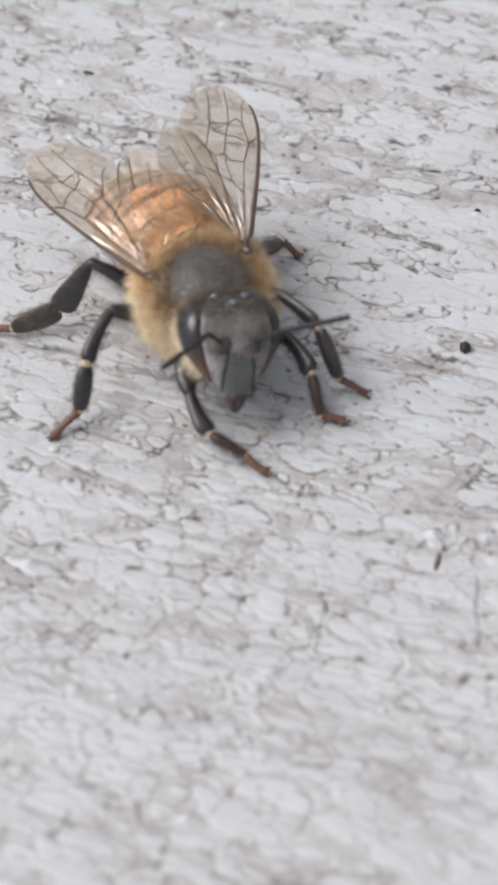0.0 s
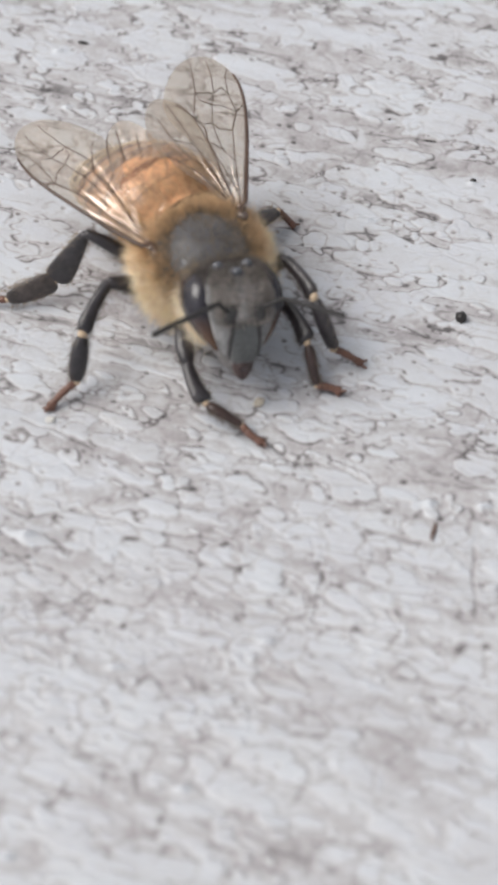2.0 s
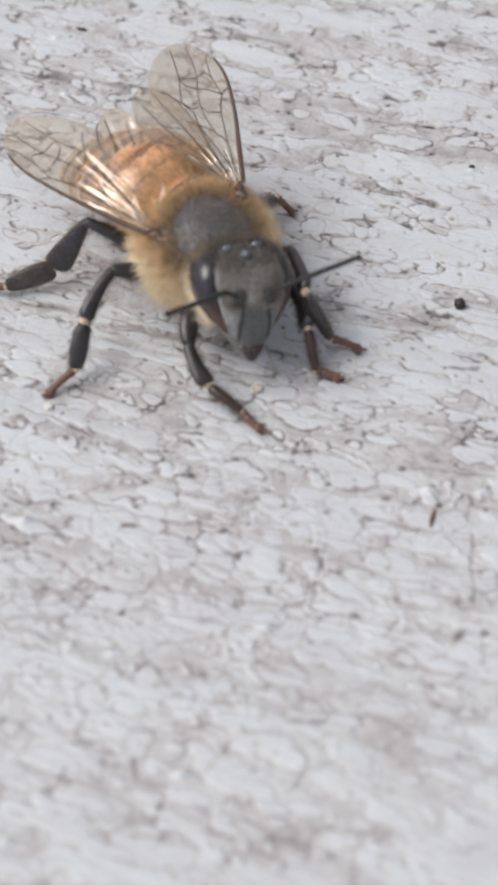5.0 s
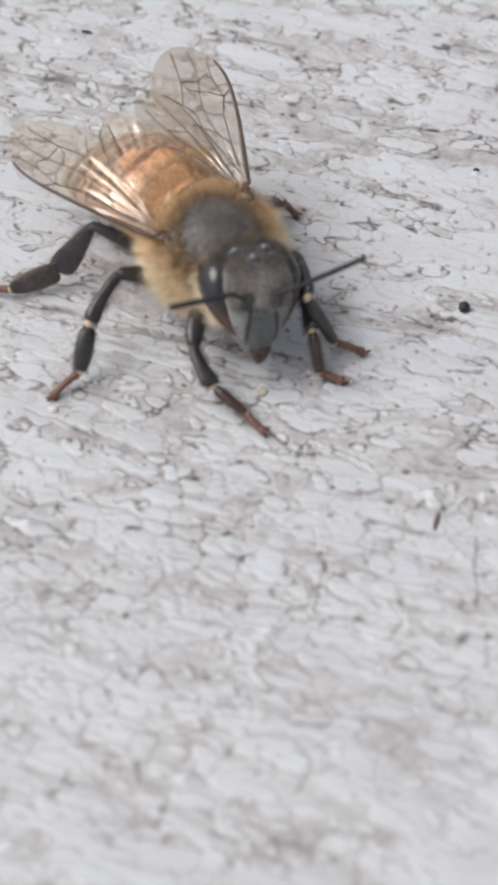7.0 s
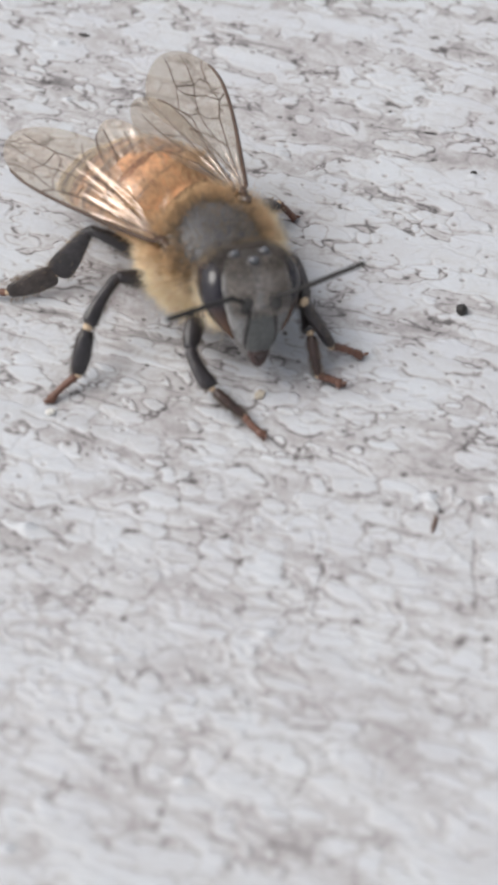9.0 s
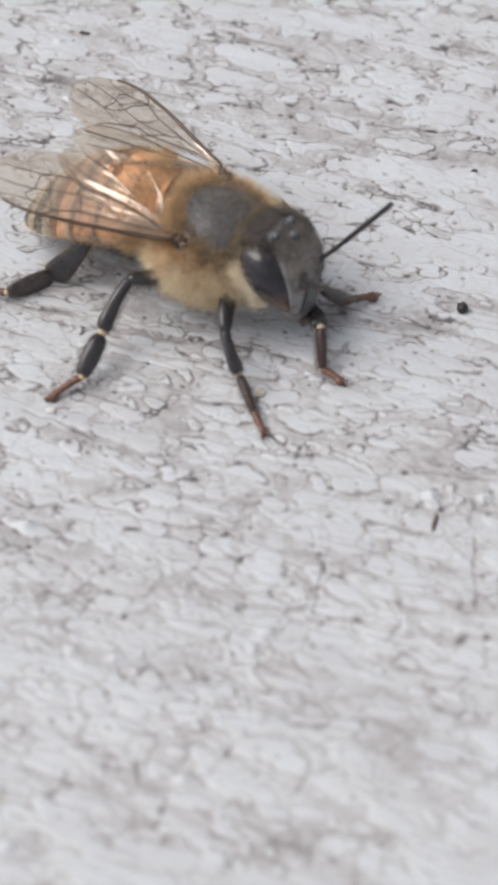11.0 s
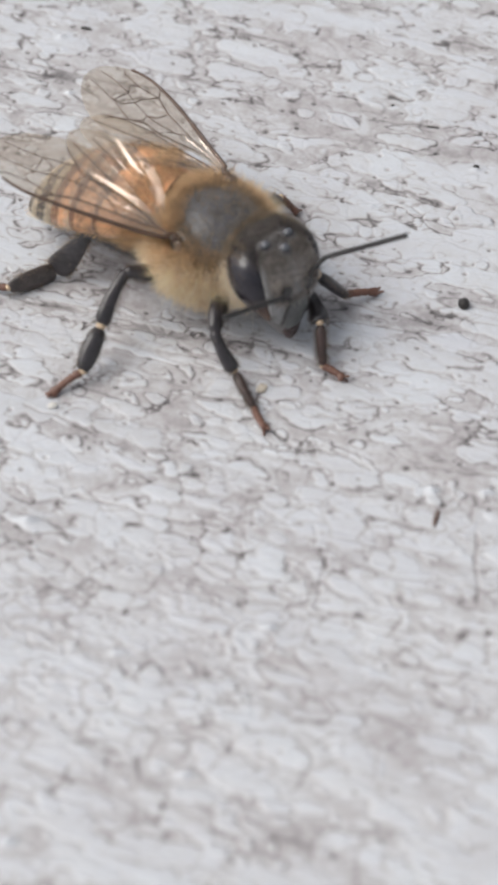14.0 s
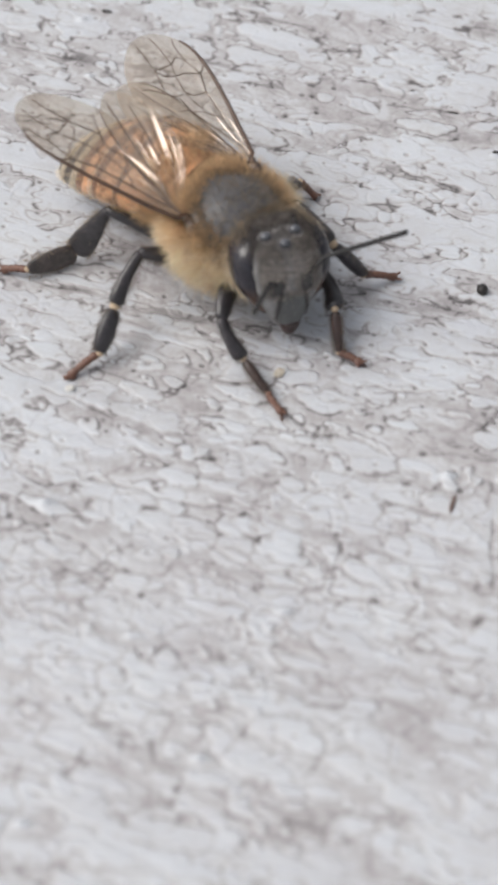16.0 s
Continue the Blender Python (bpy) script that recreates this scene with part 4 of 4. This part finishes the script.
FELT = material("straw_felt", (0.62, 0.54, 0.43), 0.7, vary=0.4, scale=2500)
BEAD_EYE = material("bead_eye", (0.075, 0.078, 0.090), 0.22, vary=0.1, spec=0.8)
RIM = material("pale_rim", (0.36, 0.35, 0.34), 0.45, vary=0.3)
PALE_SHELL = material("straw_shell", (0.36, 0.25, 0.14), 0.4, vary=0.3, bump=0.2)
FACE_HAIR = material("tan_grey_hair", (0.38, 0.335, 0.30), 0.55, vary=0.5, scale=1500)
FRINGE_DARK = material("dark_umber_hair", (0.11, 0.093, 0.082), 0.55, vary=0.4, scale=2500)
ASH_HAIR = material("ash_hair", (0.30, 0.295, 0.29), 0.5, vary=0.3, scale=2500)

bee = tagged(new("honey_bee"), "honey bee with golden fuzz and clear wings standing on the board", "insect")
build_thorax(bee)
abdomen = build_abdomen(bee)
WINGS = place_wings(bee)
head = build_head(bee)
FEELERS = {s: build_antenna(head) for s in (1, -1)}
LEGS = {k: build_leg(bee, k[0], v[1]) for k, v in leg_table().items()}
# ---- small grit on the board ----
def grit(name, x, y, size, mat, label, seed, flat=0.7, turn=0.0, long=1.0):
    r = random.Random(seed)
    bm = bmesh.new()
    bmesh.ops.create_icosphere(bm, subdivisions=3, radius=1)
    for v in bm.verts:
        n = v.co.normalized()
        v.co = n * (1 + 0.22 * noise.noise(n * 1.7 + Vector((seed, 0, 0))) + 0.08 * noise.noise(n * 5))
    bmesh.ops.transform(bm, matrix=Matrix.Diagonal((size * long, size, size * flat, 1)), verts=bm.verts)
    me = part(name, bm, mat, None)
    me.matrix_basis = Matrix.Translation(Vector((x, y, board_height(x, y) + size * flat * 0.6)) * MM) @ pose(0, 0, 0, r.uniform(-8, 8), r.uniform(-8, 8), turn)
    return tagged(me, label, "dirt")


grit("round_pellet", 7.82, 4.30, 0.22, GRIT, "round black dirt pellet on the grey paint", 3, 0.9)
grit("dirt_flake", 6.39, -5.27, 0.09, RUST, "thin rusty brown flake on the grey paint", 5, 0.5, 75, 4.5)
grit("dirt_speck", 8.67, 11.41, 0.1, GRIT, "tiny black dirt speck on the grey paint", 11, 0.7, 0, 1.2)
grit("dirt_speck", -6.41, 19.24, 0.09, GRIT, "dark sliver of dirt in a paint crack", 12, 0.5, -12, 2.6)
grit("dirt_speck", 5.64, 14.84, 0.055, GRIT, "tiny black dirt speck on the grey paint", 13, 0.8, 0, 1)
grit("paint_crumb", -6.84, -0.34, 0.15, CRUMB, "white crumb of loose paint on the board", 14, 0.7, 20, 1.2)
grit("paint_crumb", 0.50, 0.42, 0.17, TAN, "tan crumb of grit on the grey paint", 15, 0.6, 40, 1.3)
grit("dirt_speck", 7.13, 13.68, 0.06, GRIT, "dark sliver of dirt in a paint crack", 16, 0.5, -10, 4)

# ---- how the bee moves ----
# seconds, x, y (mm) of the middle of the thorax on the board, heading in degrees
BODY = ((0, -1.58, 4.43, -69.5), (0.8, -1.55, 4.43, -68.4), (1.5, -1.52, 4.47, -66.9), (2.5, -1.47, 4.59, -63.7), (3.5, -1.41, 4.71, -60.6), (4.2, -1.37, 4.74, -59.6), (6.4, -1.27, 4.77, -57.5), (7, -1.24, 4.77, -56.9), (8, -1.22, 4.75, -56.4), (9, -1.21, 4.73, -55.9), (9.4, -1.22, 4.78, -55.2), (10.2, -1.16, 5.09, -42.0), (10.9, -1.14, 5.34, -29.1), (11.3, -1.17, 5.44, -27.0), (11.7, -1.14, 5.46, -25.0), (12.1, -1.14, 5.46, -27.5), (12.5, -1.16, 5.45, -28.5), (13.5, -1.22, 5.38, -31.0), (13.9, -1.23, 5.15, -31.8), (14.1, -1.25, 5.02, -35.4), (14.4, -1.28, 4.84, -41.1), (14.7, -1.3, 4.82, -42.8), (15.3, -1.29, 4.9, -43.6), (16, -1.27, 5.0, -42.4))
# planted feet: seconds, x, y, lift
FEET = {("hind", -1): ((0, -9.61, 5.18, 0), (16, -9.61, 5.18, 0)),
        ("middle", -1): ((0, -6.92, 0.15, 0), (16, -6.92, 0.15, 0)),
        ("front", -1): ((0, 0.67, -1.47, 0), (16, 0.67, -1.47, 0)),
        ("front", 1): ((0, 3.41, 0.75, 0), (16, 3.41, 0.75, 0)),
        ("middle", 1): ((0, 4.17, 2.07, 0), (10.2, 4.17, 2.07, 0), (10.45, 4.755, 3.46, 0.8), (10.7, 4.74, 4.85, 0), (16, 4.74, 4.85, 0)),
        ("hind", 1): ((0, 1.86, 8.93, 0), (16, 1.86, 8.93, 0))}
# heading and rise, over the board, of toe, heel piece and knee, as the bee heads -66 and -22 degrees
STANCE = {("middle", -1): ((36, 30, 75, 55, 105, 46), (30, 19, 58, 25, 128, 56)),
          ("hind", -1): ((-10, 18, 12, 18, 137, 76), (-22, 21, 34, -12, 148, 67)),
          ("front", -1): ((147, 20, 157, 21, -166, 9), (107, 2, 105, 23, -159, 56)),
          ("front", 1): ((171, 15, 110, 49, 33, 34), (136, 5, 92, 54, 33, -10)),
          ("middle", 1): ((178, 39, 134, 62, -34, 36), (203, 2, 240, 53, -15, 61)),
          ("hind", 1): ((172, 50, 215, 4, 130, -5), (172, 50, 215, 4, 150, -5))}
# seconds, heading and rise of each feeler's lash
LASH = {1: ((0, -18, 33), (0.5, -31, 38), (1, -7, 49), (1.5, -45, 50), (2, -45, 21), (2.5, -13, 26), (3, 2, 26), (3.5, -3, 30), (4, -17, 37), (6.5, -8, 42), (7, -15, 42), (7.5, -18, 42), (8, -13, 41), (9.2, -18, 42), (11.3, -10, 56), (11.4, 7, 52), (11.5, 28, 39), (11.7, 44, 38), (11.8, 49, 39), (12, 22, 24), (12.2, -12, -5), (12.3, -18, -11), (12.5, 1, 7), (13, 2, -4), (13.5, 12, 16), (14, 3, 20), (14.3, -11, 19), (14.6, -22, 17), (15, -18, 24), (15.5, -4, 23), (16, 10, 15)),
        -1: ((0, -121, 18), (0.5, -135, 20), (0.8, -138, 39), (1.5, -142, 21), (2, -139, 9), (2.5, -124, 26), (3, -114, 29), (3.5, -116, 29), (4, -132, 16), (6.5, -138, 29), (7, -141, 24), (8, -132, 27), (9.2, -140, 18), (11.3, -39, 30), (11.5, -40, 32), (11.7, -23, 37), (11.8, -22, 40), (12, -42, 49), (12.2, -67, 42), (12.5, -79, 33), (13, -102, 20), (13.5, -115, 28), (14, -137, 21), (14.3, -145, 22), (14.6, -129, 16), (15, -132, 19), (15.5, -121, 33), (16, -100, 28))}
# seconds, turn and rise of each scape, in the head's space
SCAPES = {1: ((0, 49, 18), (11.3, 52, 20), (11.4, 51, 20), (11.5, 75, 7), (11.7, 68, 45), (11.8, 59, 41), (12, 48, 15), (12.2, 31, 5), (12.3, 29, 1), (12.5, 35, 13), (13, 43, 14), (13.5, 70, 19), (14, 52, 44), (14.3, 67, 36), (14.6, 64, 24), (15, 72, 34), (15.5, 76, 34), (16, 80, 38)),
          -1: ((0, -46, 20), (2, -40, 22), (2.5, -44, 20), (3.5, -44, 20), (4, -47, 18), (6.5, -43, 21), (11.3, -43, 18), (11.5, -51, 19), (11.7, -47, 21), (13, -47, 21), (13.5, -44, 23), (14, -45, 22), (14.3, -40, 22), (14.6, -53, 26), (15, -40, 24), (15.5, -44, 22), (16, -34, 35))}
# seconds, turn to its left, nod and lean of the head against the body
HEAD_TURN = ((0, 6, -42, -17), (1.5, 7, -41, -17), (3.5, 0, -36, -14), (7, -7, -35, -12), (9.2, -9, -35, -12), (10.3, -2, -24, -11), (11.3, 4, -12, -11), (12.5, 4, -12, -11), (13.5, 0, -12, -11), (13.9, -8, -14, -8), (14.4, -25, -17, -3.5), (14.7, -26, -17, -3), (16, -24, -17, -3))
# seconds, spread of each forewing from the body's line, rise of its tip, roll, in degrees; shift of its root in millimetres
SPREAD = {1: ((0, 22.7, 12, 2, 0, 0, 0), (1, 22.7, 12, 2, 0, 0, 0), (3, 22.7, 8.7, 2, 0, 0, 0), (9.2, 22.7, 8.5, 2, 0, 0, 0), (11.3, 21.5, 1.6, 1.5, 0, 0, 0), (13.5, 21.5, 1.6, 1.5, 0, 0, 0), (14.5, 21.1, 9.5, 10, -0.02, 0, 0), (16, 21.1, 9.5, 10, -0.02, 0, 0)),
          -1: ((0, 26.4, 4, 1.5, 0.04, -0.05, -0.05), (9.2, 26.4, 4, 1.5, 0.04, -0.05, -0.05), (11.3, 15.5, 6, 4, 0.02, 0.05, 0.05), (13.5, 15.5, 6, 4, 0.02, 0.05, 0.05), (14.5, 22, 18, 9, -0.02, 0, 0), (16, 22, 18, 9, -0.02, 0, 0))}
# seconds, angles of each hind wing behind and above its forewing, in degrees
FOLD = {1: ((0, 22, 0), (16, 22, 0)),
        -1: ((0, 30, 7), (9.2, 30, 7), (11.3, 21, 1), (13.5, 21, 1), (14.5, 28, 4), (16, 28, 4))}
# seconds, swing of the abdomen to the bee's right at the waist, and its droop, in degrees
WAIST = Vector((-1.6, 0, 2.8))
SWING = ((0, 13.3, 0.5), (9.2, 13.3, 0.5), (11.3, 4.7, 5), (13.5, 4.7, 5), (14.5, 7.6, 0), (16, 7.6, 0))


def between(rows, t):
    """The values at t, glided softly from row to row."""
    ts = [r[0] for r in rows]
    return [float(np.mean([np.interp(t + d, ts, [r[k] for r in rows]) for d in (-0.12, -0.06, 0, 0.06, 0.12)])) for k in range(1, len(rows[0]))]


def body_pose(t):
    x, y, turn = between(BODY, t)
    return pose(x, y, 0, 0, 0, turn)


def head_pose(t):
    turn, nod, lean = between(HEAD_TURN, t)
    return Matrix.Translation(NECK) @ pose(0, 0, 0, lean, nod, turn)


def metres(m):
    out = m.copy()
    out.translation = m.translation * MM
    return out


def bearing(turn, rise):
    a, b = radians(turn), radians(rise)
    return Vector((math.cos(a) * math.cos(b), math.sin(a) * math.cos(b), math.sin(b)))


def leg_poses(key, hip, lengths, foot, t):
    """Poses of thigh, shin, heel and toe, all in the bee's space, with the foot planted."""
    lf, lt, lb, lo = lengths
    heading = between(BODY, t)[2]
    w = max(0.0, min(1.0, (heading + 66) / 44))
    a = [p + (q - p) * w for p, q in zip(*STANCE[key])]
    back = pose(0, 0, 0, 0, 0, -heading).to_3x3()
    ball = foot + back @ bearing(a[0], a[1]) * lo
    ankle = ball + back @ bearing(a[2], a[3]) * lb
    gap = ankle - hip
    d = min(gap.length, (lf + lt) * 0.995)
    way = gap.normalized()
    along = (lf * lf - lt * lt + d * d) / (2 * d)
    high = math.sqrt(max(0.0, lf * lf - along * along))
    pole = back @ bearing(a[4], a[5])
    pole = (pole - way * way.dot(pole)).normalized()
    knee = hip + way * along + pole * high
    side = way.cross(pole).normalized()
    return bone(hip, knee, side), bone(knee, knee + (ankle - knee).normalized() * lt, side), bone(ankle, ball, side), bone(ball, foot, side)


def motions():
    times = [k / 10 for k in range(161)]
    walk(bee, [(t, metres(body_pose(t))) for t in times])
    walk(head, [(t, metres(head_pose(t))) for t in times])
    hinge = Matrix.Translation(WAIST)
    rows = []
    for t in times[::5]:
        swing, droop = between(SWING, t)
        rows.append((t, metres(hinge @ pose(0, 0, 0, 0, -droop, swing) @ hinge.inverted())))
    walk(abdomen, rows)
    for (kind, s), wing in WINGS.items():
        walk(wing, [(t, metres(wing_pose(kind, s, t))) for t in times[::5]])
    for s, (scape, flag) in FEELERS.items():
        base = HEAD_SIZE * Vector((1.60, 0.36 * s - 0.1, -0.05))
        low, rows = [], []
        for t in times:
            way = bearing(*between(SCAPES[s], t))
            low.append((t, metres(bone(base, base + way, Vector((0, 0, 1))))))
            out = (body_pose(t) @ head_pose(t)).to_3x3().inverted() @ bearing(*between(LASH[s], t))
            elbow = base + way * SCAPE * 0.97
            rows.append((t, metres(bone(elbow, elbow + out, Vector((0.3, 0.1, 1))))))
        walk(scape, low)
        walk(flag, rows)
    for key, (hip, lengths) in leg_table().items():
        thigh, shin, heel, toe, knee, ankle, coats = LEGS[key]
        rows = []
        for t in times:
            x, y, lift = between(FEET[key], t)
            foot = body_pose(t).inverted() @ Vector((x, y, 0.14 + board_height(x, y) + lift))
            rows.append((t, leg_poses(key, Vector(hip), lengths, foot, t)))
        walk(thigh, [(t, metres(p[0])) for t, p in rows])
        for ob, k in ((shin, 1), (heel, 2), (toe, 3), (knee, 1), (ankle, 3), (coats[1], 1), (coats[2], 2)):
            walk(ob, [(t, metres(p[0].inverted() @ p[k])) for t, p in rows])


motions()
